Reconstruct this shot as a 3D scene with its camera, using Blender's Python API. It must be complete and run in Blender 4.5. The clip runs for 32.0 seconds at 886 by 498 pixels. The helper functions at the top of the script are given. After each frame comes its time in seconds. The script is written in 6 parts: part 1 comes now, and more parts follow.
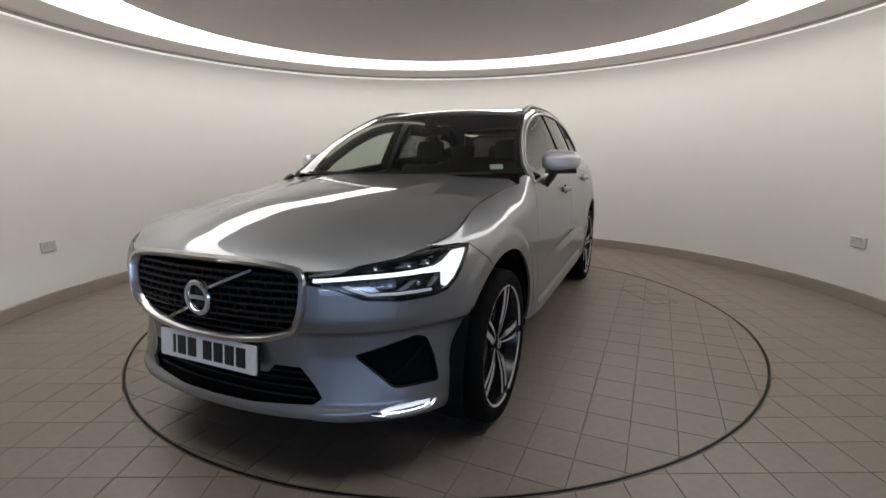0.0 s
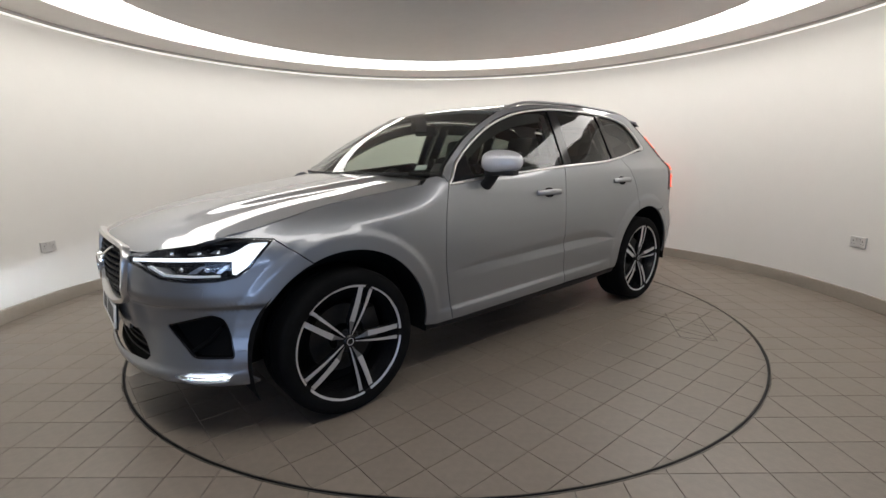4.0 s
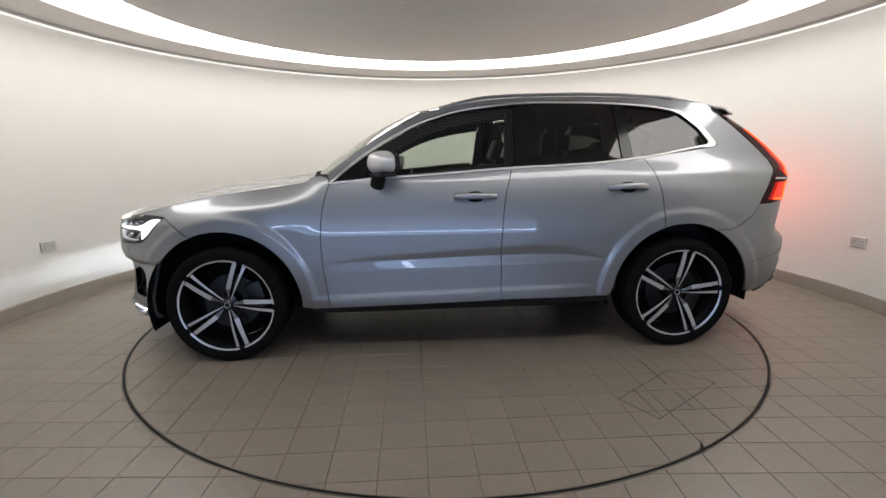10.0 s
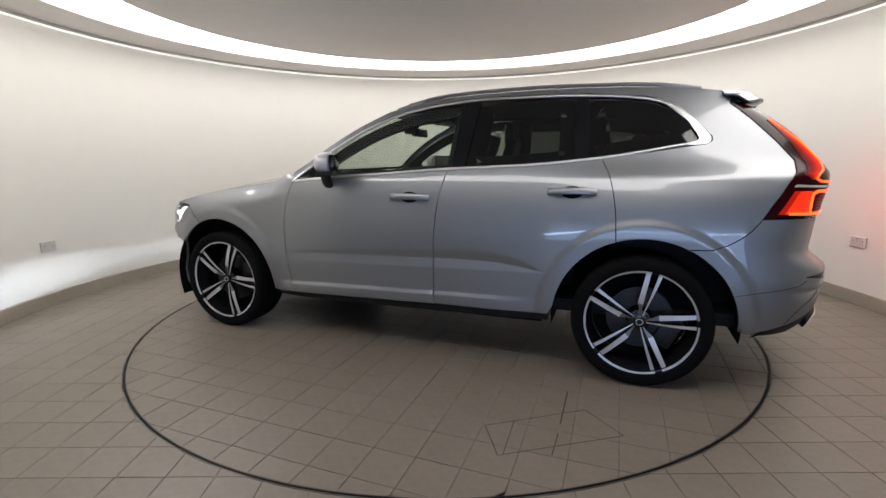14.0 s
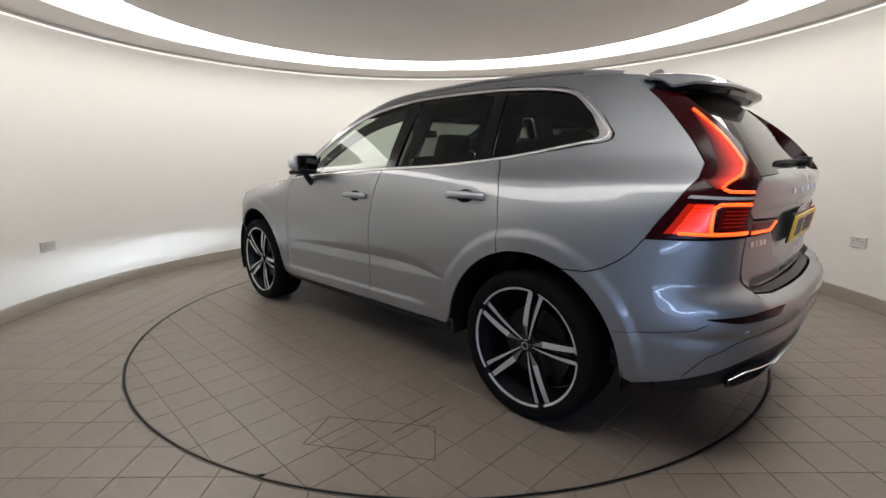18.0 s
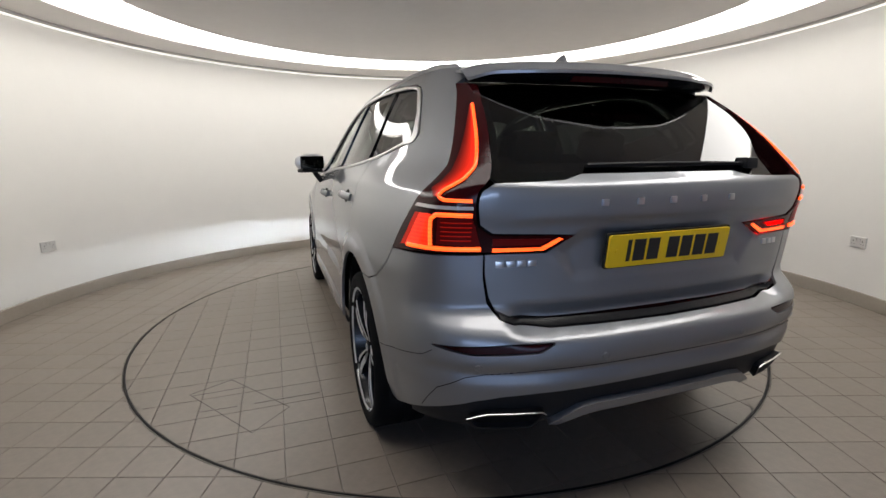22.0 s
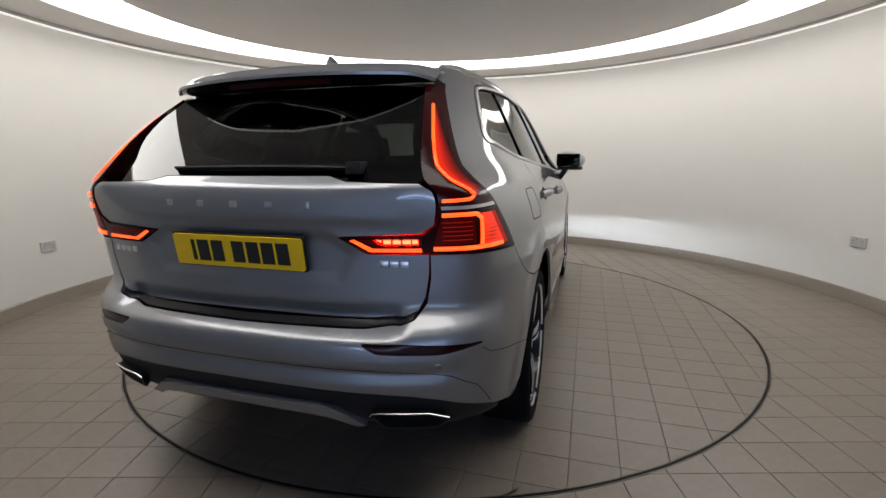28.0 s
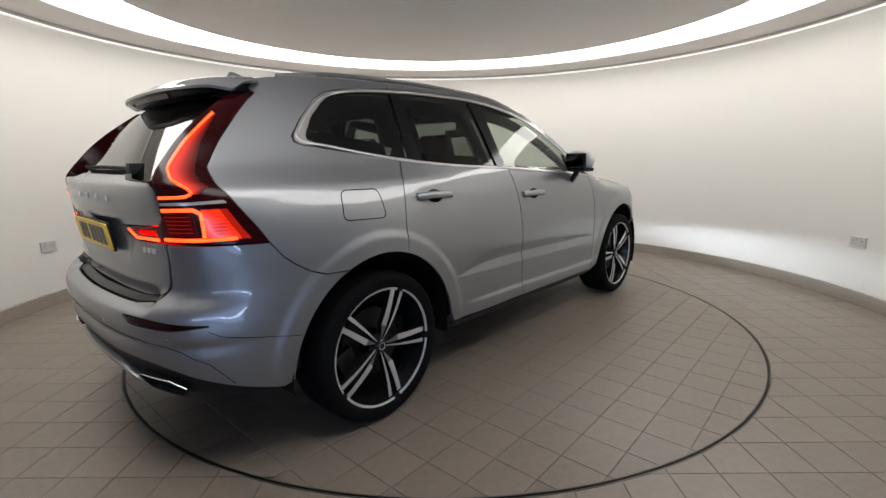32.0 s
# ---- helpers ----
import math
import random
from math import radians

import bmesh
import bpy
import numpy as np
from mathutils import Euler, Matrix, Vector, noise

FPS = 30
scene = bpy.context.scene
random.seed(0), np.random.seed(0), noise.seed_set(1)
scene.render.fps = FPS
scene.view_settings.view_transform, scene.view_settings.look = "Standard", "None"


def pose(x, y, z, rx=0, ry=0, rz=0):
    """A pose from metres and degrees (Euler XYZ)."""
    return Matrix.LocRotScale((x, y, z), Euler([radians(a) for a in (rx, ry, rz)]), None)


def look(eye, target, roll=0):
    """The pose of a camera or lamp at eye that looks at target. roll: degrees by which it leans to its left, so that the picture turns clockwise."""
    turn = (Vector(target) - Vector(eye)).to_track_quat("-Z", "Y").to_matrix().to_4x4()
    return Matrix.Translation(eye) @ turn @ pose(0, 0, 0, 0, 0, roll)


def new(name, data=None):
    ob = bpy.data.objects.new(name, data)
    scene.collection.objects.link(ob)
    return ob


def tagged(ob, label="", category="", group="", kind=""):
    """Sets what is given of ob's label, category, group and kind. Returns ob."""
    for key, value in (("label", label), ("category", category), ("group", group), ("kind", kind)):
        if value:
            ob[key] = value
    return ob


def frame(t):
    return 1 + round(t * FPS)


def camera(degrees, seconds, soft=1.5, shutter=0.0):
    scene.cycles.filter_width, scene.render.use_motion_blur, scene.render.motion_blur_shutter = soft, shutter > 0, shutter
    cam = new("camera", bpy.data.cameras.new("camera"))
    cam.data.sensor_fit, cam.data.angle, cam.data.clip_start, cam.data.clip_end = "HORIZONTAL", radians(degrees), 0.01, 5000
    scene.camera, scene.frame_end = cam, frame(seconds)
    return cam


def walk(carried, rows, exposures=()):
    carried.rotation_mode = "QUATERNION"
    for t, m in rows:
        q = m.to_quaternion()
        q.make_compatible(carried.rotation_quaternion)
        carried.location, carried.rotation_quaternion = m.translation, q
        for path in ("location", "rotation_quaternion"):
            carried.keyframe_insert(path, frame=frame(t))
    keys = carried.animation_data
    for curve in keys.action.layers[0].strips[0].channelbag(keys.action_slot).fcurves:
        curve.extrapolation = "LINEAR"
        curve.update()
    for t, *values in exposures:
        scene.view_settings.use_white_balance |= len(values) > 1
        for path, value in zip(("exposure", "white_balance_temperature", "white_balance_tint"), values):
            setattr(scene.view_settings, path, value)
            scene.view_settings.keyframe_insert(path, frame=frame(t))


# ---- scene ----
cam = camera(87.27, 32.0)
STAND = pose(0.0, -3.755, 1.232, 79.04, 0, 0.205) @ pose(0, 0, 0, 0, 0, -0.53)
walk(cam, [(0.0, STAND), (32.0, STAND)], exposures=[(0.0, -0.54), (1.0, -0.53), (2.0, -0.39), (6.0, -0.17), (9.0, -0.13), (13.0, -0.16), (19.0, -0.15), (22.0, -0.12), (23.2, -0.30), (25.0, -0.26), (28.0, -0.39), (29.0, -0.23), (30.0, -0.21), (31.0, -0.18), (32.0, -0.18)])

# ---- world and light ----
world = bpy.data.worlds.new("world")
scene.world = world
world.use_nodes = True
bg = world.node_tree.nodes["Background"]
bg.inputs["Color"].default_value = (0.55, 0.65, 0.8, 1)
bg.inputs["Strength"].default_value = 0.15

COVE = 6.6      # glow of the ceiling ring
STRIP = 1.25     # glow of the thin strip at the top of the wall

# added unseen strip lamp; its reflection draws the thin bluish streak on the car
low = bpy.data.lights.new("low_daylight_strip", "AREA")
low.shape, low.size, low.size_y, low.energy, low.color = "RECTANGLE", 5.2, 0.08, 18, (0.55, 0.70, 1.0)
low_ob = new("low_daylight_strip", low)
low_ob.matrix_world = look((0, -6.85, 0.62), (0, 0, 0.66))


# ---- materials ----
def mat(name, color, rough=0.5, metal=0.0, var=0.06, scale=6.0, bump=0.0, bscale=60.0, coat=0.0, spec=0.5, rvar=0.0, ramp2=None):
    """A surface with two scales of colour variation and fine relief."""
    m = bpy.data.materials.new(name)
    m.use_nodes = True
    nt = m.node_tree
    b = nt.nodes["Principled BSDF"]
    b.inputs["Roughness"].default_value, b.inputs["Metallic"].default_value = rough, metal
    b.inputs["Coat Weight"].default_value, b.inputs["Coat Roughness"].default_value = coat, 0.03
    b.inputs["Specular IOR Level"].default_value = spec
    co = nt.nodes.new("ShaderNodeTexCoord")
    if var > 0:
        n1, n2 = nt.nodes.new("ShaderNodeTexNoise"), nt.nodes.new("ShaderNodeTexNoise")
        n1.inputs["Scale"].default_value, n2.inputs["Scale"].default_value = scale, scale * 9
        n1.inputs["Detail"].default_value = n2.inputs["Detail"].default_value = 4
        add = nt.nodes.new("ShaderNodeMath")
        add.operation = "ADD"
        rp = nt.nodes.new("ShaderNodeMapRange")
        rp.inputs["From Min"].default_value, rp.inputs["From Max"].default_value = 0.7, 1.3
        mix = nt.nodes.new("ShaderNodeMix")
        mix.data_type = "RGBA"
        lo = [c * (1 - var) for c in color]
        hi = list(ramp2) if ramp2 else [min(1, c * (1 + var)) for c in color]
        mix.inputs[6].default_value, mix.inputs[7].default_value = (*lo, 1), (*hi, 1)
        for n in (n1, n2):
            nt.links.new(co.outputs["Object"], n.inputs["Vector"])
        nt.links.new(n1.outputs["Fac"], add.inputs[0])
        nt.links.new(n2.outputs["Fac"], add.inputs[1])
        nt.links.new(add.outputs[0], rp.inputs["Value"])
        nt.links.new(rp.outputs["Result"], mix.inputs[0])
        nt.links.new(mix.outputs[2], b.inputs["Base Color"])
        if rvar:
            rr = nt.nodes.new("ShaderNodeMapRange")
            rr.inputs["To Min"].default_value, rr.inputs["To Max"].default_value = max(0, rough - rvar), min(1, rough + rvar)
            nt.links.new(n1.outputs["Fac"], rr.inputs["Value"])
            nt.links.new(rr.outputs["Result"], b.inputs["Roughness"])
    else:
        b.inputs["Base Color"].default_value = (*color, 1)
    if bump:
        n3, bp = nt.nodes.new("ShaderNodeTexNoise"), nt.nodes.new("ShaderNodeBump")
        n3.inputs["Scale"].default_value, n3.inputs["Detail"].default_value = bscale, 3
        bp.inputs["Strength"].default_value, bp.inputs["Distance"].default_value = bump, 0.002
        nt.links.new(co.outputs["Object"], n3.inputs["Vector"])
        nt.links.new(n3.outputs["Fac"], bp.inputs["Height"])
        nt.links.new(bp.outputs["Normal"], b.inputs["Normal"])
    return m


def glow(name, color, strength, base=None):
    m = bpy.data.materials.new(name)
    m.use_nodes = True
    b = m.node_tree.nodes["Principled BSDF"]
    b.inputs["Base Color"].default_value = (*([min(0.8, c) for c in color] if base is None else base), 1)
    b.inputs["Emission Color"].default_value, b.inputs["Emission Strength"].default_value = (*color, 1), strength
    if base is not None:
        b.inputs["Roughness"].default_value, b.inputs["Specular IOR Level"].default_value = 0.3, 0.12
    return m


def daylight(name, color):
    """Soft daylight outside: strongest low down, fading upwards."""
    m = glow(name, color, 1.0)
    nt = m.node_tree
    b = nt.nodes["Principled BSDF"]
    co, sp, mr, pw = (nt.nodes.new("ShaderNode" + k) for k in ("TexCoord", "SeparateXYZ", "MapRange", "Math"))
    mr.inputs["From Min"].default_value, mr.inputs["From Max"].default_value = 1.75, 0.55
    mr.inputs["To Min"].default_value, mr.inputs["To Max"].default_value = 0.35, 2.1
    pw.operation = "POWER"
    pw.inputs[1].default_value = 1.8
    nt.links.new(co.outputs["Object"], sp.inputs[0])
    nt.links.new(sp.outputs["Z"], mr.inputs["Value"])
    nt.links.new(mr.outputs["Result"], pw.inputs[0])
    nt.links.new(pw.outputs[0], b.inputs["Emission Strength"])
    return m


def lamp_glow(name, color, strength, low):
    """A lit lamp field behind ribbed red plastic: glow that varies in fine ribs and soft blotches."""
    m = glow(name, color, strength)
    nt = m.node_tree
    b = nt.nodes["Principled BSDF"]
    b.inputs["Base Color"].default_value = (0.05, 0.002, 0.002, 1)
    b.inputs["Roughness"].default_value = 0.12
    co, no, wv, mu, mr = (nt.nodes.new("ShaderNode" + k) for k in ("TexCoord", "TexNoise", "TexWave", "Math", "MapRange"))
    wv.bands_direction = "Z"
    wv.inputs["Scale"].default_value, no.inputs["Scale"].default_value = 26.0, 14.0
    mu.operation = "MULTIPLY_ADD"
    mu.inputs[1].default_value = 0.35
    mr.inputs["From Min"].default_value, mr.inputs["From Max"].default_value = 0.35, 0.95
    mr.inputs["To Min"].default_value, mr.inputs["To Max"].default_value = strength * low, strength * 1.25
    nt.links.new(co.outputs["Object"], no.inputs["Vector"])
    nt.links.new(co.outputs["Object"], wv.inputs["Vector"])
    nt.links.new(wv.outputs["Fac"], mu.inputs[0])
    nt.links.new(no.outputs["Fac"], mu.inputs[2])
    nt.links.new(mu.outputs[0], mr.inputs["Value"])
    nt.links.new(mr.outputs["Result"], b.inputs["Emission Strength"])
    return m


def pane(name, tint, gloss_rough=0.0, ior=1.45):
    """Glass: tinted see-through, with a mirror gloss that grows towards grazing."""
    m = bpy.data.materials.new(name)
    m.use_nodes = True
    nt = m.node_tree
    nt.nodes.remove(nt.nodes["Principled BSDF"])
    out = nt.nodes["Material Output"]
    tr, gl, lw, pw, ad, mx = (nt.nodes.new("ShaderNode" + k) for k in ("BsdfTransparent", "BsdfGlossy", "LayerWeight", "Math", "Math", "MixShader"))
    tr.inputs["Color"].default_value = (*tint, 1)
    gl.inputs["Roughness"].default_value = gloss_rough
    r0 = 1.8 * ((ior - 1) / (ior + 1)) ** 2
    lw.inputs["Blend"].default_value = 0.5
    pw.operation, ad.operation = "POWER", "MULTIPLY_ADD"
    pw.inputs[1].default_value, ad.inputs[1].default_value, ad.inputs[2].default_value = 5.0, 1 - r0, r0
    nt.links.new(lw.outputs["Facing"], pw.inputs[0])
    nt.links.new(pw.outputs[0], ad.inputs[0])
    nt.links.new(ad.outputs[0], mx.inputs[0])
    nt.links.new(tr.outputs[0], mx.inputs[1])
    nt.links.new(gl.outputs[0], mx.inputs[2])
    nt.links.new(mx.outputs[0], out.inputs["Surface"])
    return m


def tile_material(name, color, grime):
    """Matt quarry tile: each piece a little different, with stains and a worn sheen."""
    m = mat(name, color, 0.38, 0, 0.10, 3.0, 0.25, 90.0, rvar=0.12)
    nt = m.node_tree
    b = nt.nodes["Principled BSDF"]
    src = b.inputs["Base Color"].links[0].from_socket
    info, hsv, mr = nt.nodes.new("ShaderNodeObjectInfo"), nt.nodes.new("ShaderNodeHueSaturation"), nt.nodes.new("ShaderNodeMapRange")
    mr.inputs["To Min"].default_value, mr.inputs["To Max"].default_value = 1 - grime, 1 + grime
    nt.links.new(info.outputs["Random"], mr.inputs["Value"])
    nt.links.new(mr.outputs["Result"], hsv.inputs["Value"])
    nt.links.new(src, hsv.inputs["Color"])
    nt.links.new(hsv.outputs["Color"], b.inputs["Base Color"])
    return m


WALL = mat("wall_paint", (0.66, 0.643, 0.605), 0.7, 0, 0.012, 0.8, 0.02, 140)
PASSAGE = mat("passage_paint", (0.28, 0.282, 0.288), 0.7, 0, 0.03, 1.0, 0.05, 120)
CEIL = mat("ceiling_paint", (0.86, 0.825, 0.785), 0.8, 0, 0.02, 1.0, 0.05, 120)
SKIRT = mat("skirting_paint", (0.27, 0.235, 0.195), 0.45, 0, 0.06, 4.0, 0.1, 80)
TRIM = mat("cornice_paint", (0.45, 0.43, 0.40), 0.6, 0, 0.03, 4.0)
GROUT = mat("grout", (0.055, 0.045, 0.038), 0.85, 0, 0.25, 8.0)
GROUT_TABLE = mat("turntable_grout", (0.085, 0.073, 0.062), 0.85, 0, 0.35, 5.0)
TILE = tile_material("floor_tile", (0.174, 0.146, 0.120), 0.035)
TTILE = tile_material("turntable_tile", (0.168, 0.141, 0.116), 0.03)
STEEL = mat("worn_steel", (0.20, 0.185, 0.165), 0.45, 0.8, 0.15, 12.0)
PLASTIC_W = mat("white_plastic", (0.47, 0.46, 0.44), 0.35, 0, 0.02, 10)
HOLE = mat("dark_hole", (0.005, 0.005, 0.005), 0.85, 0, 0, spec=0.08)
COVE_GLOW = glow("cove_glow", (1.0, 0.965, 0.925), COVE)
STRIP_GLOW = glow("strip_glow", (1.0, 0.96, 0.9), STRIP)

PAINT = mat("metallic_paint", (0.252, 0.260, 0.276), 0.46, 0.85, 0.02, 900.0, coat=1.0)
PAINT.node_tree.nodes["Principled BSDF"].inputs["Coat Roughness"].default_value = 0.012
PAINT.node_tree.nodes["Principled BSDF"].inputs["Coat IOR"].default_value = 1.56
PAINT.node_tree.nodes["Principled BSDF"].inputs["Specular Tint"].default_value = (0.50, 0.50, 0.52, 1)
MIRROR_CAP = mat("mirror_cap_silver", (0.54, 0.54, 0.55), 0.38, 0.35, 0.02, 40, coat=0.6)
GLOSS_BLACK = mat("gloss_black", (0.006, 0.006, 0.007), 0.12, 0, 0.1, 20, spec=0.3)
SATIN = mat("satin_aluminium", (0.62, 0.62, 0.62), 0.28, 1.0, 0.03, 40)
RAIL = mat("rail_aluminium", (0.36, 0.36, 0.365), 0.42, 0.9, 0.03, 40)
DIM_MIRROR = mat("dimmed_mirror_glass", (0.07, 0.075, 0.08), 0.03, 1.0, 0.02, 30)
STICKER = mat("sticker_paper", (0.55, 0.57, 0.55), 0.6, 0, 0.15, 90)
CHROME = mat("bright_trim", (0.75, 0.75, 0.75), 0.12, 1.0, 0.02, 30)
BLACK_PLASTIC = mat("black_plastic", (0.009, 0.009, 0.0095), 0.55, 0, 0.15, 60, 0.15, 300, spec=0.25)
STEP_BLACK = mat("step_black", (0.010, 0.010, 0.0105), 0.34, 0, 0.15, 60, 0.15, 300, spec=0.2)
UNDER = mat("underbody", (0.006, 0.006, 0.006), 0.85, 0, 0.2, 15, spec=0.08)
RUBBER = mat("tyre_rubber", (0.005, 0.005, 0.0052), 0.85, 0, 0.2, 25, 0.2, 200, spec=0.07)
RIM_BLACK = mat("rim_black", (0.012, 0.012, 0.013), 0.22, 0.2, 0.1, 30)
MACHINED = mat("machined_alloy", (0.62, 0.62, 0.63), 0.40, 0.7, 0.04, 50)
ROOT_GREY = mat("bevelled_alloy", (0.20, 0.20, 0.205), 0.38, 0.8, 0.05, 50)
DISC = mat("brake_disc_steel", (0.05, 0.05, 0.05), 0.45, 1.0, 0.12, 40)
CABIN = mat("cabin_dark", (0.016, 0.016, 0.017), 0.7, 0, 0.2, 20, 0.1, 200, spec=0.15)
LEATHER = mat("seat_leather", (0.007, 0.007, 0.0075), 0.5, 0, 0.2, 25, 0.2, 250, spec=0.2)
BLACK_GLASS = mat("black_roof_glass", (0.006, 0.006, 0.007), 0.04, 0, 0.1, 20, coat=1.0)
GLASS_CLEAR = pane("clear_glass", (0.74, 0.80, 0.75))
GLASS_PRIVACY = pane("privacy_glass", (0.17, 0.192, 0.178))
GLASS_TAIL = pane("tailgate_privacy_glass", (0.052, 0.060, 0.055), ior=1.32)
LENS = pane("lamp_lens", (0.93, 0.94, 0.95))
RED_LENS = mat("red_lens_dark", (0.020, 0.0010, 0.0016), 0.16, 0, 0.1, 40, spec=0.22)
TAIL_GLOW = lamp_glow("tail_glow", (1.0, 0.030, 0.005), 1.5, 0.35)
TAIL_AMBER = lamp_glow("tail_glow_bright", (1.0, 0.085, 0.012), 3.2, 0.7)
BEAM_GLOW = glow("beam_glow", (0.80, 0.90, 1.0), 22000.0)
DRL_GLOW = glow("drl_glow", (0.86, 0.93, 1.0), 1.7)
FOG_GLOW = glow("fog_glow", (0.82, 0.91, 1.0), 1.3)
PLATE_W = mat("plate_white", (0.74, 0.74, 0.73), 0.3, 0, 0.02, 30)
PLATE_Y = mat("plate_yellow", (0.78, 0.50, 0.012), 0.3, 0, 0.03, 30)
PLATE_BAR = mat("plate_bars", (0.012, 0.012, 0.012), 0.4, 0, 0)


# ---- mesh helpers ----
def mesh_object(name, verts, faces, material, parent=None, label="", normals=None, smooth=True):
    me = bpy.data.meshes.new(name)
    me.from_pydata([tuple(v) for v in verts], [], [tuple(f) for f in faces])
    me.materials.append(material)
    if smooth:
        me.polygons.foreach_set("use_smooth", [True] * len(me.polygons))
    if normals is not None:
        me.normals_split_custom_set_from_vertices([tuple(n) for n in normals])
    ob = new(name, me)
    if parent is not None:
        ob.parent = parent
    if label:
        ob["label"] = label
    return ob


def part(name, bm, material, parent, label="", smooth_angle=35):
    """Links a bmesh as one mesh object under a thing or part."""
    bmesh.ops.recalc_face_normals(bm, faces=bm.faces)
    me = bpy.data.meshes.new(name)
    lim = math.cos(radians(smooth_angle))
    for e in bm.edges:
        if len(e.link_faces) == 2:
            e.smooth = e.link_faces[0].normal.dot(e.link_faces[1].normal) > lim
    for f in bm.faces:
        f.smooth = True
    bm.to_mesh(me)
    bm.free()
    me.materials.append(material)
    ob = new(name, me)
    if parent is not None:
        ob.parent = parent
    if label:
        ob["label"] = label
    return ob


def grid_faces(nu, nv, wrap_u=False):
    out = []
    for i in range(nu if wrap_u else nu - 1):
        for j in range(nv - 1):
            a, b = i * nv + j, ((i + 1) % nu) * nv + j
            out.append((a, b, b + 1, a + 1))
    return out


def lathe(bm, profile, n=48, center=(0, 0, 0), axis="y", close=False):
    """Turns (radius, along) pairs round an axis."""
    rings = []
    for i in range(n):
        t = 2 * math.pi * i / n
        c, s = math.cos(t), math.sin(t)
        ring = []
        for r, h in profile:
            p = {"y": (r * c, h, r * s), "z": (r * c, r * s, h), "x": (h, r * c, r * s)}[axis]
            ring.append(bm.verts.new([p[k] + center[k] for k in range(3)]))
        rings.append(ring)
    m = len(profile)
    for i in range(n):
        a, b = rings[i], rings[(i + 1) % n]
        for j in range(m if close else m - 1):
            k = (j + 1) % m
            bm.faces.new((a[j], b[j], b[k], a[k]))
    return bm


def sweep(bm, path, section, closed=False, up=None):
    """Sweeps a closed 2D section along a path of points."""
    P = [Vector(p) for p in path]
    n = len(P)
    rings = []
    for i, p in enumerate(P):
        a = P[(i - 1) % n] if (closed or i > 0) else p
        b = P[(i + 1) % n] if (closed or i < n - 1) else p
        t = (b - a).normalized()
        w = Vector(up[i]) if up is not None and hasattr(up[0], "__len__") else Vector(up if up is not None else (0, 0, 1))
        s = t.cross(w)
        s = s.normalized() if s.length > 1e-6 else Vector((1, 0, 0))
        w = s.cross(t)
        rings.append([bm.verts.new(p + s * u + w * v) for u, v in section])
    m = len(section)
    for i in range(n if closed else n - 1):
        a, b = rings[i], rings[(i + 1) % n]
        for j in range(m):
            k = (j + 1) % m
            bm.faces.new((a[j], a[k], b[k], b[j]))
    if not closed:
        bm.faces.new(rings[0][::-1])
        bm.faces.new(rings[-1])
    return bm


def oval(rx, ry, n=10):
    return [(rx * math.cos(2 * math.pi * i / n), ry * math.sin(2 * math.pi * i / n)) for i in range(n)]


def block(bm, lo, hi, bevel=0.0, m=None):
    """A box from corner to corner with rounded edges."""
    r = bmesh.ops.create_cube(bm, size=1)
    size, mid = [b - a for a, b in zip(lo, hi)], [(a + b) / 2 for a, b in zip(lo, hi)]
    for v in r["verts"]:
        v.co = Vector([v.co[k] * size[k] + mid[k] for k in range(3)])
    if bevel:
        es = {e for v in r["verts"] for e in v.link_edges}
        fresh = bmesh.ops.bevel(bm, geom=list(es), offset=bevel, segments=2, affect="EDGES", profile=0.6)
        vs = {v for f in fresh["faces"] for v in f.verts} | {v for v in r["verts"] if v.is_valid}
    else:
        vs = set(r["verts"])
    if m is not None:
        for v in vs:
            v.co = m @ v.co
    return bm


def plate(bm, outline, at, depth=0.006, inset=0.0015):
    """A flat piece from a 2D outline, its front edge chamfered. at: (u, v, depth) to a place."""
    n = len(outline)
    cu, cv = sum(p[0] for p in outline) / n, sum(p[1] for p in outline) / n

    def shrink(p, k):
        d = math.hypot(p[0] - cu, p[1] - cv) or 1
        return cu + (p[0] - cu) * (1 - k / d), cv + (p[1] - cv) * (1 - k / d)

    back = [bm.verts.new(at(*p, 0)) for p in outline]
    mid = [bm.verts.new(at(*p, depth - inset)) for p in outline]
    top = [bm.verts.new(at(*shrink(p, inset), depth)) for p in outline]
    for a, b in ((back, mid), (mid, top)):
        for i in range(n):
            k = (i + 1) % n
            bm.faces.new((a[i], a[k], b[k], b[i]))
    bm.faces.new(top)
    bm.faces.new(back[::-1])
    return bm


# ---- the round room ----
RT, RW, TOP = 2.253, 3.46, 2.43      # turntable, wall, ceiling height
OPEN = 52                            # half angle of the opening behind the camera


def polar(r, deg, z=0.0):
    return (r * math.cos(radians(deg)), r * math.sin(radians(deg)), z)


def revolved(name, profile, material, a0=0.0, a1=360.0, n=180, kind="structure", label="", category=""):
    bm = bmesh.new()
    closed = a1 - a0 >= 360
    m = n if closed else n + 1
    rings = [[bm.verts.new(polar(r, a0 + (a1 - a0) * i / n, z)) for r, z in profile] for i in range(m)]
    k = len(profile)
    for i in range(n):
        a, b = rings[i], rings[(i + 1) % m]
        for j in range(k):
            q = (j + 1) % k
            bm.faces.new((a[j], b[j], b[q], a[q]))
    if not closed:
        bm.faces.new(rings[0])
        bm.faces.new(rings[-1][::-1])
    ob = part(name, bm, material, None)
    return tagged(ob, label, category, kind=kind)


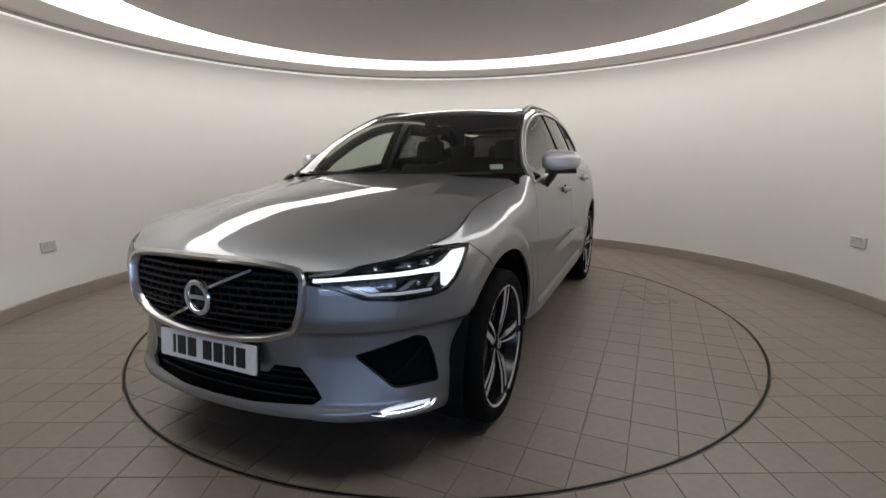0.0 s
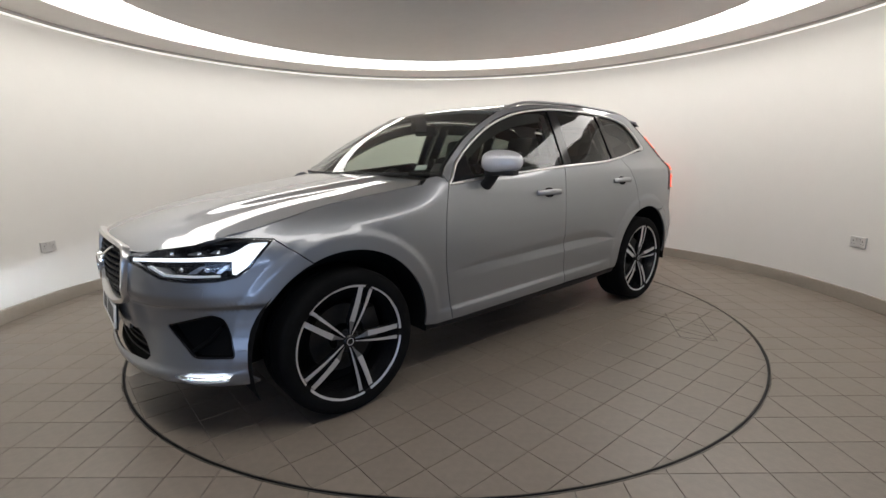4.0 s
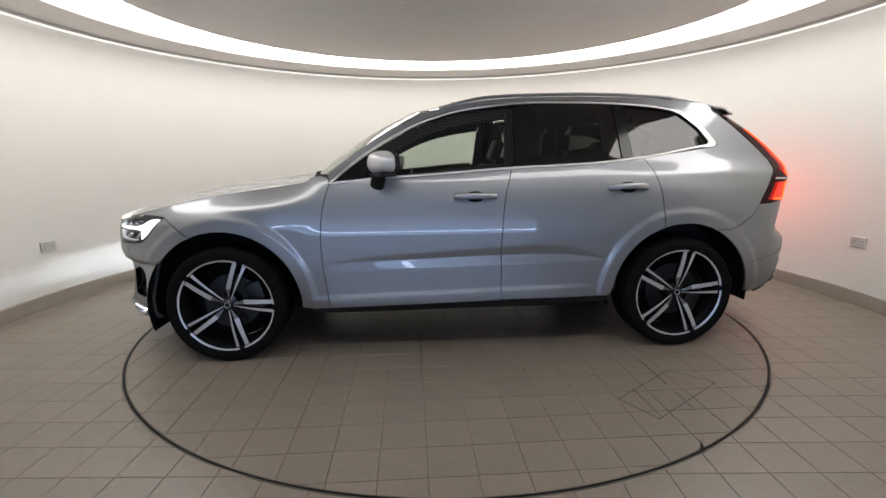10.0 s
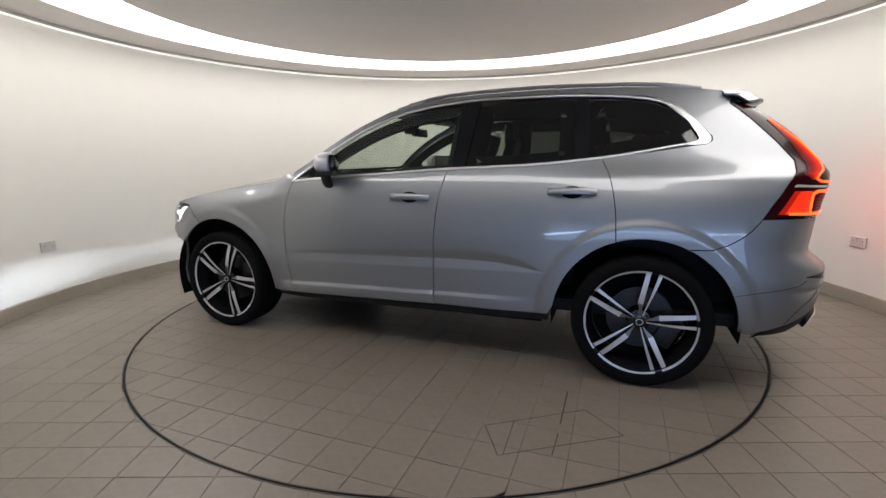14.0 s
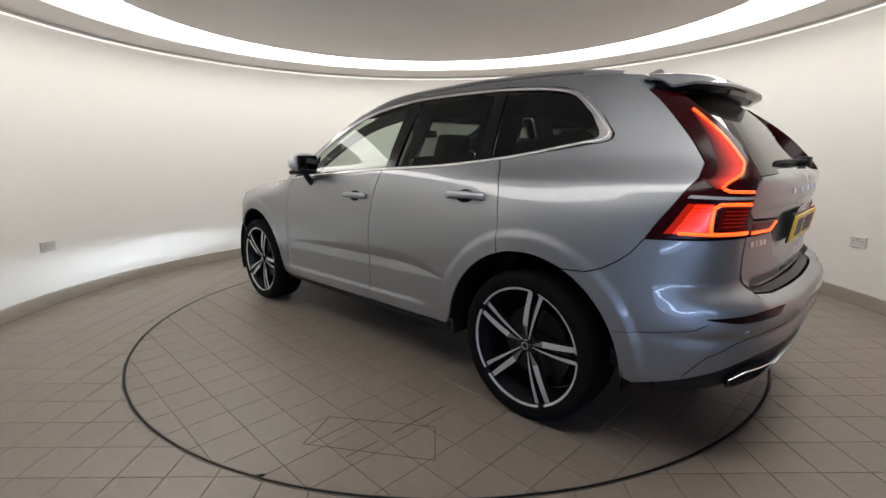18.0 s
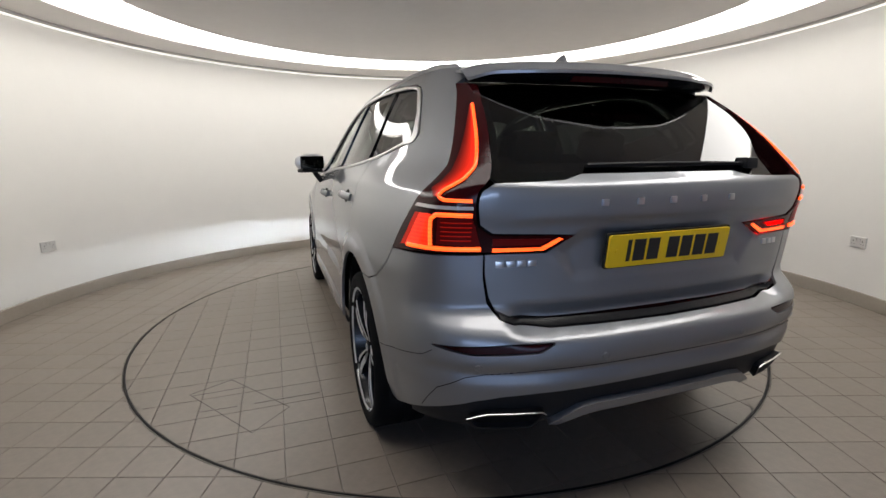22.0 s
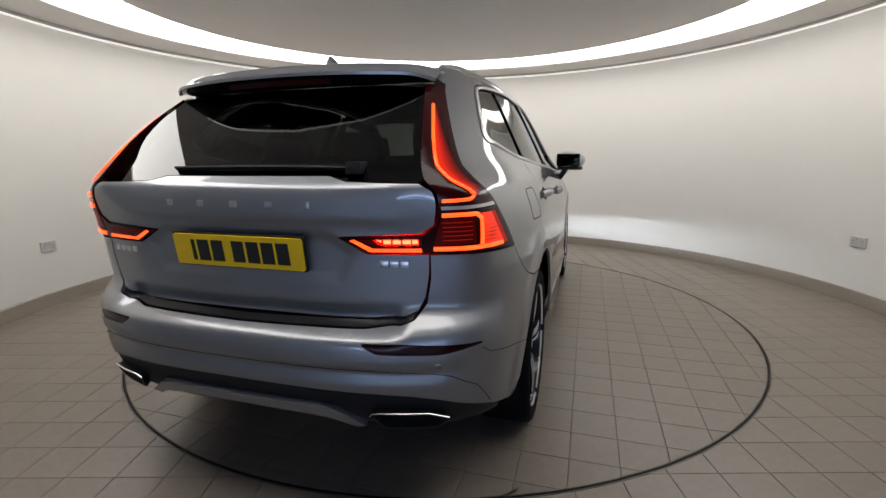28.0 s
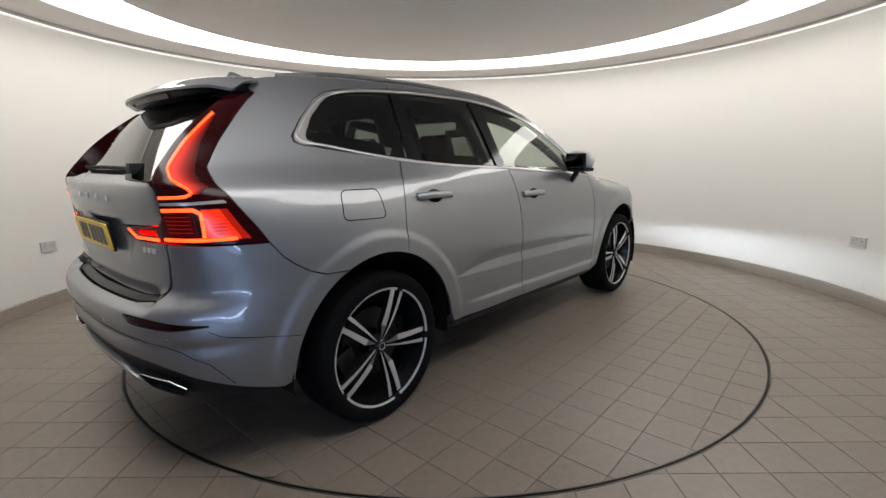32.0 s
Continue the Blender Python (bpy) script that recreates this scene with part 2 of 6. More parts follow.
A0, A1 = -90 + OPEN, 270 - OPEN
revolved("wall_round", [(RW, -0.02), (RW + 0.15, -0.02), (RW + 0.15, TOP + 0.12), (RW, TOP + 0.12)], WALL, A0, A1,
         label="curved wall painted warm white", category="wall")
revolved("baseboard", [(RW - 0.014, 0.0), (RW - 0.0005, 0.0), (RW - 0.0005, 0.112), (RW - 0.009, 0.112), (RW - 0.014, 0.106)],
         SKIRT, A0, A1, label="grey-brown painted skirting along the curved wall", category="skirting board")
revolved("ceiling_soffit", [(3.05, TOP + 0.012), (3.05, TOP + 0.10), (3.412, TOP + 0.10), (3.412, TOP - 0.016)], CEIL,
         label="pale outer ring of the ceiling", category="ceiling")
revolved("cornice_trim", [(3.412, TOP - 0.036), (3.432, TOP - 0.036), (3.432, TOP + 0.10), (3.412, TOP + 0.10)], TRIM,
         label="grey cornice lip below the ceiling edge", category="cornice")
revolved("ceiling_disc", [(0.02, TOP + 0.012), (2.46, TOP + 0.012), (2.46, TOP + 0.10), (0.02, TOP + 0.10)], CEIL,
         label="round dropped ceiling panel in pale grey", category="ceiling")
revolved("ceiling_slab", [(0.02, TOP + 0.18), (3.62, TOP + 0.18), (3.62, TOP + 0.26), (0.02, TOP + 0.26)], CEIL,
         label="ceiling slab above the light cove", category="ceiling")
revolved("cove_light", [(2.463, TOP + 0.030), (3.047, TOP + 0.030), (3.047, TOP + 0.045), (2.463, TOP + 0.045)], COVE_GLOW,
         kind="thing", label="glowing white ring light set in the ceiling", category="ceiling light")
revolved("strip_light", [(3.436, TOP - 0.050), (3.452, TOP - 0.050), (3.452, TOP - 0.042), (3.436, TOP - 0.042)], STRIP_GLOW, A0, A1,
         kind="thing", label="thin glowing light strip at the top of the wall", category="strip light")

# passage behind the opening
w0 = polar(RW + 0.15, A0)
for sx_, nm in ((1, "wall_passage_east"), (-1, "wall_passage_west")):
    bm = bmesh.new()
    xs = sorted((sx_ * (abs(w0[0]) - 0.02), sx_ * (abs(w0[0]) + 0.13)))
    block(bm, (xs[0], -7.0, -0.02), (xs[1], w0[1] + 0.10, 2.6))
    tagged(part(nm, bm, PASSAGE, None), "passage wall painted plain grey", "wall", kind="structure")
bm = bmesh.new()
for lo, hi in (((-2.95, -7.15, -0.02), (-2.65, -7.0, 2.6)), ((2.65, -7.15, -0.02), (2.95, -7.0, 2.6)), ((-2.65, -7.15, 1.65), (2.65, -7.0, 2.6)), ((-2.65, -7.15, -0.02), (2.65, -7.0, 0.25))):
    block(bm, lo, hi)
tagged(part("wall_entrance", bm, PASSAGE, None), "end wall with a wide low window opening", "wall", kind="structure")
bm = bmesh.new()
block(bm, (-2.95, -7.15, TOP + 0.10), (2.95, -2.0, TOP + 0.17))
tagged(part("ceiling_passage", bm, PASSAGE, None), "grey passage ceiling", "ceiling", kind="structure")

bm = bmesh.new()
block(bm, (-2.70, -7.13, 0.22), (2.70, -7.09, 1.70))
tagged(part("backdrop", bm, daylight("daylight_glow", (0.42, 0.60, 1.0)), None), "pale blue daylight outside the entrance window", "daylight", kind="structure")

# ground sheet and floor bed
bm = bmesh.new()
block(bm, (-3.8, -7.2, -0.10), (3.8, 3.8, -0.05))
tagged(part("ground", bm, GROUT, None), "bare screed under the tiled floor", "ground", kind="structure")


def disc_solid(name, r0, r1, z0, z1, material, n=160):
    bm = bmesh.new()
    prof = [(r0, z0), (r1, z0), (r1, z1), (r0, z1)]
    rings = [[bm.verts.new(polar(r, 360 * i / n, z)) for r, z in prof] for i in range(n)]
    for i in range(n):
        a, b = rings[i], rings[(i + 1) % n]
        for j in range(4):
            q = (j + 1) % 4
            bm.faces.new((a[j], b[j], b[q], a[q]))
    return bm


floor = tagged(part("floor", disc_solid("floor", RT + 0.0070, RW, -0.05, -0.0045, GROUT), GROUT, None),
               "beige square floor tiles with dark joints round the turntable", "floor", kind="structure")
bm = bmesh.new()
block(bm, (-2.95, -7.15, -0.05), (2.95, -3.47, -0.002))
for s in (1, -1):
    arc = [polar(RW + 0.001, -90 + s * k * 58 / 24, -0.002) for k in range(25)]
    up = [bm.verts.new(p) for p in arc]
    lo = [bm.verts.new((p[0], -3.4705, -0.002)) for p in arc]
    for k in range(24):
        bm.faces.new((up[k], up[k + 1], lo[k + 1], lo[k]) if s < 0 else (up[k], lo[k], lo[k + 1], up[k + 1]))
tagged(part("floor_passage", bm, TILE, None), "beige tiled passage floor", "floor", kind="structure")
turntable = tagged(new("turntable"), "round beige-tiled car turntable with a steel rim", "turntable")
part("base", disc_solid("base", 0.01, RT - 0.0095, -0.045, -0.0045, GROUT_TABLE), GROUT_TABLE, turntable)
part("rim", disc_solid("rim", RT - 0.0093, RT - 0.0035, -0.045, 0.0, STEEL), BLACK_PLASTIC, turntable, "dark steel edge band")
tagged(part("floor_edge_trim", disc_solid("trim", RT + 0.0040, RT + 0.0068, -0.05, 0.0012, STEEL), STEEL, None),
       "thin worn steel edging round the turntable gap", "edging", kind="structure")


def socket(deg, z, name="wall_socket"):
    """A double wall socket: plate, two rockers, pin holes."""
    th = tagged(new(name), "white double power socket on the curved wall", "socket", group="wall sockets")

    def at(u, v, d):
        return (u, -d, v)

    bm = bmesh.new()
    plate(bm, [(-0.073, -0.043), (0.073, -0.043), (0.073, 0.043), (-0.073, 0.043)], at, 0.010, 0.003)
    part("face_plate", bm, PLASTIC_W, th)
    for sx_ in (-1, 1):
        bm = bmesh.new()
        plate(bm, [(sx_ * 0.018 - 0.007, 0.012), (sx_ * 0.018 + 0.007, 0.012), (sx_ * 0.018 + 0.007, 0.034), (sx_ * 0.018 - 0.007, 0.034)],
              lambda u, v, d: (u, -d - 0.009, v), 0.005, 0.001)
        part("switch", bm, PLASTIC_W, th)
        for hx, hz, hw, hh in ((0.0, 0.008, 0.003, 0.005), (-0.011, -0.014, 0.004, 0.002), (0.011, -0.014, 0.004, 0.002)):
            bm = bmesh.new()
            c = sx_ * 0.042 + hx
            plate(bm, [(c - hw, hz - hh), (c + hw, hz - hh), (c + hw, hz + hh), (c - hw, hz + hh)], lambda u, v, d: (u, -d - 0.0098, v), 0.001, 0.0002)
            part("pin_hole", bm, HOLE, th)
    th.matrix_world = pose(*polar(RW - 0.002, deg, z), 0, 0, deg - 90)
    return th


socket(176.5, 0.516)
socket(1.15, 0.520)


# ---- the car's skin as smooth functions; x forward, y to its left, z up, origin between the axles ----
WB2, HUB_Z, ARCH_R = 1.4325, 0.362, 0.457
CAR_X, CAR_Y = -0.026, 0.022


def spline(pts, soft=0.0):
    """A smooth curve value(x) through (x, value) pairs, monotone between them; soft: the length over which bends are eased."""
    pts = sorted(pts)
    X, Y = np.array([p[0] for p in pts], float), np.array([p[1] for p in pts], float)
    h, d = np.diff(X), np.diff(Y) / np.diff(X)
    m = np.zeros(len(X))
    m[0], m[-1] = d[0], d[-1]
    for i in range(1, len(X) - 1):
        if d[i - 1] * d[i] > 0:
            w1, w2 = 2 * h[i] + h[i - 1], h[i] + 2 * h[i - 1]
            m[i] = (w1 + w2) / (w1 / d[i - 1] + w2 / d[i])

    def value(x):
        x = np.clip(np.asarray(x, float), X[0], X[-1])
        i = np.clip(np.searchsorted(X, x) - 1, 0, len(h) - 1)
        t = (x - X[i]) / h[i]
        return ((1 + 2 * t) * (1 - t) ** 2 * Y[i] + t * (1 - t) ** 2 * h[i] * m[i] + t * t * (3 - 2 * t) * Y[i + 1] + t * t * (t - 1) * h[i] * m[i + 1])
    if not soft:
        return value
    dx = soft / 25
    gx = np.arange(X[0] - 4 * soft, X[-1] + 4 * soft, dx)
    ends = np.where(gx < X[0], (gx - X[0]) * m[0], np.where(gx > X[-1], (gx - X[-1]) * m[-1], 0))
    kern = np.exp(-0.5 * (np.arange(-75, 76) * dx / soft) ** 2)
    gy = np.convolve(value(gx) + ends, kern / kern.sum(), "same")
    gx, gy = gx[80:-80], gy[80:-80]
    return lambda x: np.interp(x, gx, gy)


def smooth(lo, hi, x):
    t = np.clip((np.asarray(x, float) - lo) / (hi - lo), 0, 1)
    return t * t * (3 - 2 * t)


def chain(pts, n=1200):
    """A rounded path through 2D points (Catmull-Rom), evenly spaced."""
    P = np.array(pts, float)
    Q = np.vstack([2 * P[0] - P[1], P, 2 * P[-1] - P[-2]])
    out = []
    for i in range(1, len(Q) - 2):
        a, b, c, d = Q[i - 1], Q[i], Q[i + 1], Q[i + 2]
        for t in np.linspace(0, 1, 40, endpoint=False):
            out.append(0.5 * (2 * b + (c - a) * t + (2 * a - 5 * b + 4 * c - d) * t * t + (3 * b - a - 3 * c + d) * t ** 3))
    out.append(P[-1])
    out = np.array(out)
    s = np.r_[0, np.cumsum(np.hypot(*np.diff(out, axis=0).T))]
    u = np.linspace(0, s[-1], n)
    return u, np.interp(u, s, out[:, 0]), np.interp(u, s, out[:, 1])


# half of the plan outline at hub height, from the nose to the tail
PLAN_U, PLAN_X, PLAN_Y = chain([(2.300, 0), (2.292, 0.2), (2.252, 0.44), (2.20, 0.58), (2.12, 0.70), (2.02, 0.795), (1.88, 0.868), (1.70, 0.912),
                                (1.40, 0.934), (0.9, 0.938), (0.3, 0.940), (-0.4, 0.942), (-1.1, 0.945), (-1.5, 0.943), (-1.8, 0.922), (-2.0, 0.885),
                                (-2.12, 0.83), (-2.21, 0.74), (-2.265, 0.62), (-2.305, 0.45), (-2.325, 0.25), (-2.33, 0)])
NOSE = spline([(0.20, 2.16), (0.26, 2.235), (0.285, 2.280), (0.305, 2.292), (0.325, 2.290), (0.345, 2.268), (0.40, 2.256), (0.50, 2.269), (0.60, 2.283), (0.655, 2.292), (0.670, 2.300), (0.685, 2.303), (0.72, 2.302), (0.80, 2.295),
               (0.86, 2.275), (0.90, 2.24), (0.96, 2.17), (1.7, 2.17)], 0.005)
TAIL = spline([(0.20, -2.10), (0.30, -2.22), (0.37, -2.315), (0.44, -2.345), (0.48, -2.356), (0.53, -2.366), (0.572, -2.358), (0.592, -2.376), (0.62, -2.379), (0.66, -2.376), (0.680, -2.362), (0.70, -2.305),
               (0.72, -2.262), (0.765, -2.273), (0.776, -2.277), (0.80, -2.277), (0.90, -2.279), (1.02, -2.284), (1.036, -2.288), (1.048, -2.294), (1.10, -2.296), (1.145, -2.288), (1.163, -2.268), (1.18, -2.244), (1.30, -2.136), (1.40, -2.038),
               (1.50, -1.935), (1.58, -1.85), (1.70, -1.73)], 0.006)
# the same towards the corners, where the step becomes a sloping facet and then dies out
TAIL_TOP = [(z, float(TAIL(z))) for z in (0.84, 0.90, 1.0, 1.10, 1.145, 1.163, 1.18, 1.30, 1.40, 1.50, 1.58, 1.70)]
TAIL_LOW = [(z, float(TAIL(z))) for z in (0.20, 0.30, 0.37, 0.44, 0.48, 0.53, 0.572, 0.592, 0.62)]
FACET = spline(TAIL_LOW + [(0.66, -2.376), (0.688, -2.366), (0.755, -2.284), (0.77, -2.276)] + TAIL_TOP, 0.006)
CORNER = spline(TAIL_LOW + [(0.70, -2.335), (0.77, -2.290)] + TAIL_TOP, 0.012)
INSET_MID = spline([(0.20, 0.07), (0.27, 0.045), (0.31, 0.020), (0.345, 0.004), (0.39, 0.002), (0.45, 0.002), (0.60, 0.002), (0.76, 0.001), (0.85, 0.006), (0.95, 0.018), (1.03, 0.032), (1.10, 0.050), (1.15, 0.068), (1.20, 0.092),
                    (1.30, 0.140), (1.40, 0.188), (1.50, 0.238), (1.58, 0.285), (1.62, 0.325), (1.68, 0.42)], 0.006)
INSET_REAR = spline([(0.20, 0.07), (0.30, 0.030), (0.42, 0.010), (0.60, 0.0), (0.85, 0.004), (0.95, 0.016), (1.03, 0.034), (1.09, 0.057), (1.134, 0.077), (1.16, 0.100),
                     (1.22, 0.152), (1.30, 0.198), (1.40, 0.245), (1.50, 0.293), (1.58, 0.34), (1.62, 0.37), (1.68, 0.45)], 0.008)
INSET_FRONT = spline([(-0.10, 0.36), (-0.03, 0.20), (0.0, 0.148), (0.03, 0.091), (0.06, 0.053), (0.085, 0.029), (0.105, 0.016), (0.13, 0.009), (0.18, 0.004), (0.25, 0.0), (0.50, 0.004),
                      (0.62, 0.02), (0.75, 0.05), (0.95, 0.10)], 0.011)
FENDER_TOP = spline([(2.35, 1.02), (2.15, 0.95), (2.0, 0.915), (1.745, 0.967), (1.468, 1.024), (1.126, 1.068), (0.9, 1.105), (0.6, 1.16)], 0.06)
# the fuller hip at the rear corners that carries the tail lights
HIP_U = float(np.interp(2.19, -PLAN_X, PLAN_U))
HIP_X = spline([(0.20, 0), (0.62, 0), (0.80, 0.012), (0.95, 0.022), (1.05, 0.036), (1.10, 0.042), (1.15, 0.062), (1.20, 0.098), (1.30, 0.098), (1.40, 0.085), (1.50, 0.040), (1.58, 0.008), (1.70, 0)], 0.02)
HIP_Y = spline([(0.20, 0), (0.62, 0), (0.80, 0.010), (0.95, 0.026), (1.05, 0.036), (1.10, 0.046), (1.15, 0.034), (1.20, 0.028), (1.30, 0.022), (1.40, 0.008), (1.50, 0), (1.70, 0)], 0.02)
# the door's hollow: its upper edge, its bottom line, and the top of the moulding below
HOLLOW_TOP = spline([(1.0, 0.56), (0.82, 0.605), (0.63, 0.640), (0.3, 0.664), (-0.14, 0.690), (-0.45, 0.704), (-0.62, 0.700), (-0.77, 0.672), (-0.93, 0.600), (-1.1, 0.52)], 0.02)
HOLLOW_LOW = spline([(1.0, 0.56), (0.82, 0.605), (0.63, 0.622), (0.3, 0.630), (-0.14, 0.641), (-0.45, 0.645), (-0.62, 0.643), (-0.77, 0.629), (-0.93, 0.600), (-1.1, 0.52)], 0.02)
MOULD = spline([(1.0, 0.408), (0.4, 0.425), (-0.2, 0.438), (-0.9, 0.454)], 0.02)


def ease(x, r):
    """max(0, x) with its corner rounded over r."""
    return 0.5 * (x + np.sqrt(x * x + r * r))


def door_relief(x, z):
    """Depth of the hollow and of the moulding below it on the doors."""
    hi, lo = HOLLOW_TOP(x), HOLLOW_LOW(x)
    wide = np.maximum(hi - lo, 0)
    deep = 0.20 * wide
    fall = np.clip(0.20 * (ease(hi - z, 0.008) - ease(lo - z, 0.003)), 0, None)
    edge = MOULD(x) + 0.145
    rise = np.clip((z - edge) / np.maximum(lo - edge, 0.012), 0, 1)
    hollow = np.where(z < lo, np.minimum(fall, deep) * rise, fall)
    amp = smooth(1.0, 0.7, x) * smooth(-0.92, -0.55, x)
    m = MOULD(x) - z
    return hollow - 0.011 * amp * np.clip(ease(m, 0.003) - ease(m - 0.022, 0.003), 0, 0.022) / 0.022


def skin(a, z):
    """The place on the body side, nose or tail at plan position a (negative: the right side) and height z."""
    a, z = np.broadcast_arrays(np.asarray(a, float), np.asarray(z, float))
    side, u = np.where((a < 0) | (a > PLAN_U[-1]), -1.0, 1.0), np.abs(a)
    u = np.where(u > PLAN_U[-1], 2 * PLAN_U[-1] - u, u)
    bx, by = np.interp(u, PLAN_U, PLAN_X), np.interp(u, PLAN_U, PLAN_Y)
    wf, wr = smooth(0.75, 1.15, bx), smooth(-0.7, -1.5, bx)
    inset = INSET_MID(z) * (1 - wf) * (1 - wr) + INSET_FRONT(FENDER_TOP(bx) - z) * wf * (1 - 0.86 * smooth(1.40, 2.02, bx) * smooth(0.55, 0.75, z)) + INSET_REAR(z) * wr
    inset = inset + 0.04 * smooth(-0.4, 0.6, bx) * smooth(1.10, 1.22, z) * (1 - wf)
    inset = inset + door_relief(bx, z)
    wc, wo = smooth(0.53, 0.63, by), smooth(0.80, 0.88, by)
    back = TAIL(z) * (1 - wc) + (FACET(z) * (1 - wo) + CORNER(z) * wo) * wc
    x = np.where(bx > 1.5, 1.5 + (bx - 1.5) * (NOSE(z) - 1.5) / 0.8, np.where(bx < -1.5, -1.5 + (bx + 1.5) * (back + 1.5) / -0.83, bx))
    y = by * (1 - inset / 0.94)
    k = np.exp(-((u - HIP_U) / np.where(u > HIP_U, 0.24, 0.17)) ** 2)
    x, y = x - HIP_X(z) * k, y + HIP_Y(z) * k
    d = 0.034 * smooth(1.74, 1.95, bx) * smooth(0.36, 0.50, by) * smooth(0.640, 0.612, z) * smooth(0.36, 0.54, z)
    x, y = x - 0.8 * d, y - 0.6 * d
    for cx in (WB2, -WB2):
        r = np.hypot(x - cx, z - HUB_Z)
        y = y + 0.009 * (1 - smooth(0.520, 0.565, r)) * smooth(0.25, 0.45, z) * smooth(0.6, 0.8, by)
    return np.stack([x, y * side, z], -1)


def gate_skin(a, z):
    """The tailgate: the skin with the hollow round the number plate."""
    p = skin(a, z)
    q, z = np.abs(p[..., 1]), p[..., 2]
    rim = np.minimum.reduce([z - 0.832, 1.013 - z, 0.84 * (0.372 - q) + 0.55 * (z - 0.834), 0.99 * (0.452 - q) + 0.16 * (0.95 - z) + 0.02 * (z - 0.9), 0.5 * (0.452 - q) + 0.86 * (0.945 - z)])
    return p + np.stack([0.010 * smooth(-0.006, 0.044, rim), 0 * z, 0 * z], -1)


def deck(x, y):
    """The bonnet."""
    x, y = np.broadcast_arrays(np.asarray(x, float), np.asarray(y, float))
    q = np.abs(y)
    z = BONNET(x) - (BONNET(x) - DECK_EDGE(x)) * (q / DECK_HALF(x)) ** 2.6 + 0.012 * (1 - smooth(0.40, 0.56, q - 0.10 * (1.0 - x))) * smooth(2.2, 1.7, x)
    return np.stack([x, y, z], -1)


BONNET = spline([(2.35, 0.78), (2.28, 0.855), (2.24, 0.888), (2.18, 0.918), (2.05, 0.957), (1.9, 0.990), (1.6, 1.045), (1.3, 1.090), (1.0, 1.130), (0.8, 1.155)], 0.02)
DECK_EDGE = spline([(2.32, 0.60), (2.22, 0.71), (2.17, 0.78), (2.06, 0.855), (2.0, 0.898)] + [(x, float(FENDER_TOP(x))) for x in (1.94, 1.8, 1.6, 1.4, 1.2, 1.0, 0.8)], 0.02)
ROOF = spline([(0.45, 1.50), (0.30, 1.556), (0.10, 1.598), (-0.2, 1.632), (-0.5, 1.650), (-0.9, 1.656), (-1.3, 1.647), (-1.65, 1.620), (-1.9, 1.588), (-2.05, 1.562)], 0.06)


def roof_fall(x):
    """How far the roof's side edges lie below its middle line."""
    return 0.028 + 0.026 * smooth(-0.25, 0.15, x)


TABLE_U = np.linspace(0, PLAN_U[-1], 3000)


def on_side(x, z):
    """Plan position at which the skin has this x at height z."""
    X = skin(TABLE_U, np.full(3000, z))[:, 0]
    return float(np.interp(-x, -X, TABLE_U))


def on_nose(y, z):
    n = 1200
    Y = skin(TABLE_U[:n], np.full(n, z))[:, 1]
    k = int(np.argmax(Y))
    return math.copysign(float(np.interp(abs(y), Y[:k + 1], TABLE_U[:k + 1])), y)


def on_tail(y, z):
    n = 1000
    U = TABLE_U[-n:]
    Y = skin(U, np.full(n, z))[:, 1]
    k = int(np.argmax(Y))
    return math.copysign(float(np.interp(-abs(y), -Y[k:], U[k:])), y)


def arch(front, z0, z1, n=24, r=ARCH_R, ahead=False):
    """(x, z) along a wheel arch between two heights; over the top when ahead is None."""
    cx = WB2 if front else -WB2
    if ahead is None:
        t0, t1 = math.asin((z0 - HUB_Z) / r), math.pi - math.asin((z1 - HUB_Z) / r)
    else:
        t0, t1 = (math.asin((z - HUB_Z) / r) for z in (z0, z1))
        if not ahead:
            t0, t1 = math.pi - t0, math.pi - t1
    return [(cx + r * math.cos(t0 + (t1 - t0) * i / n), HUB_Z + r * math.sin(t0 + (t1 - t0) * i / n)) for i in range(n + 1)]


def rounded(pts, radius=0.02, n=4):
    """Rounds the corners of a closed 2D outline."""
    out, m = [], len(pts)
    for i in range(m):
        p, a, b = (np.array(pts[k % m], float) for k in (i, i - 1, i + 1))
        da, db = a - p, b - p
        la, lb = np.hypot(*da), np.hypot(*db)
        r = min(radius, la * 0.45, lb * 0.45)
        if la < 1e-9 or lb < 1e-9:
            continue
        s, e = p + da / la * r, p + db / lb * r
        for k in range(n + 1):
            t = k / n
            out.append(tuple((1 - t) ** 2 * s + 2 * t * (1 - t) * p + t * t * e))
    return out


def bend(pts, n=6):
    """A smooth open path through 2D points."""
    u, x, y = chain(pts, max(8, n * len(pts)))
    return list(zip(x.tolist(), y.tolist()))


def side_y(x, z):
    """Half width of the skin at x and height z."""
    X, Z = np.broadcast_arrays(np.asarray(x, float), np.asarray(z, float))
    return np.array([skin(on_side(p, q), q)[1] for p, q in zip(X.ravel(), Z.ravel())]).reshape(X.shape)


def roof_skin(x, u):
    """The roof: u from -1 to 1 across."""
    x, u = np.broadcast_arrays(np.asarray(x, float), np.asarray(u, float))
    return np.stack([x, u * ROOF_HALF(x), ROOF(x) - roof_fall(x) * np.abs(u) ** 2.2], -1)


def shield(u, v):
    """The windscreen: u across from -1 to 1, v up from 0 to 1."""
    u, v = np.broadcast_arrays(np.asarray(u, float), np.asarray(v, float))
    k = np.abs(u) ** 2.3
    x = (0.955 - 0.165 * k) * (1 - v) + (0.300 - 0.150 * k) * v + 0.012 * np.sin(np.pi * v)
    z = (1.140 + 0.012 * k) * (1 - v) + (1.556 - 0.020 * k) * v + 0.030 * np.sin(np.pi * v)
    return np.stack([x, u * SHIELD_HALF(v), z], -1)


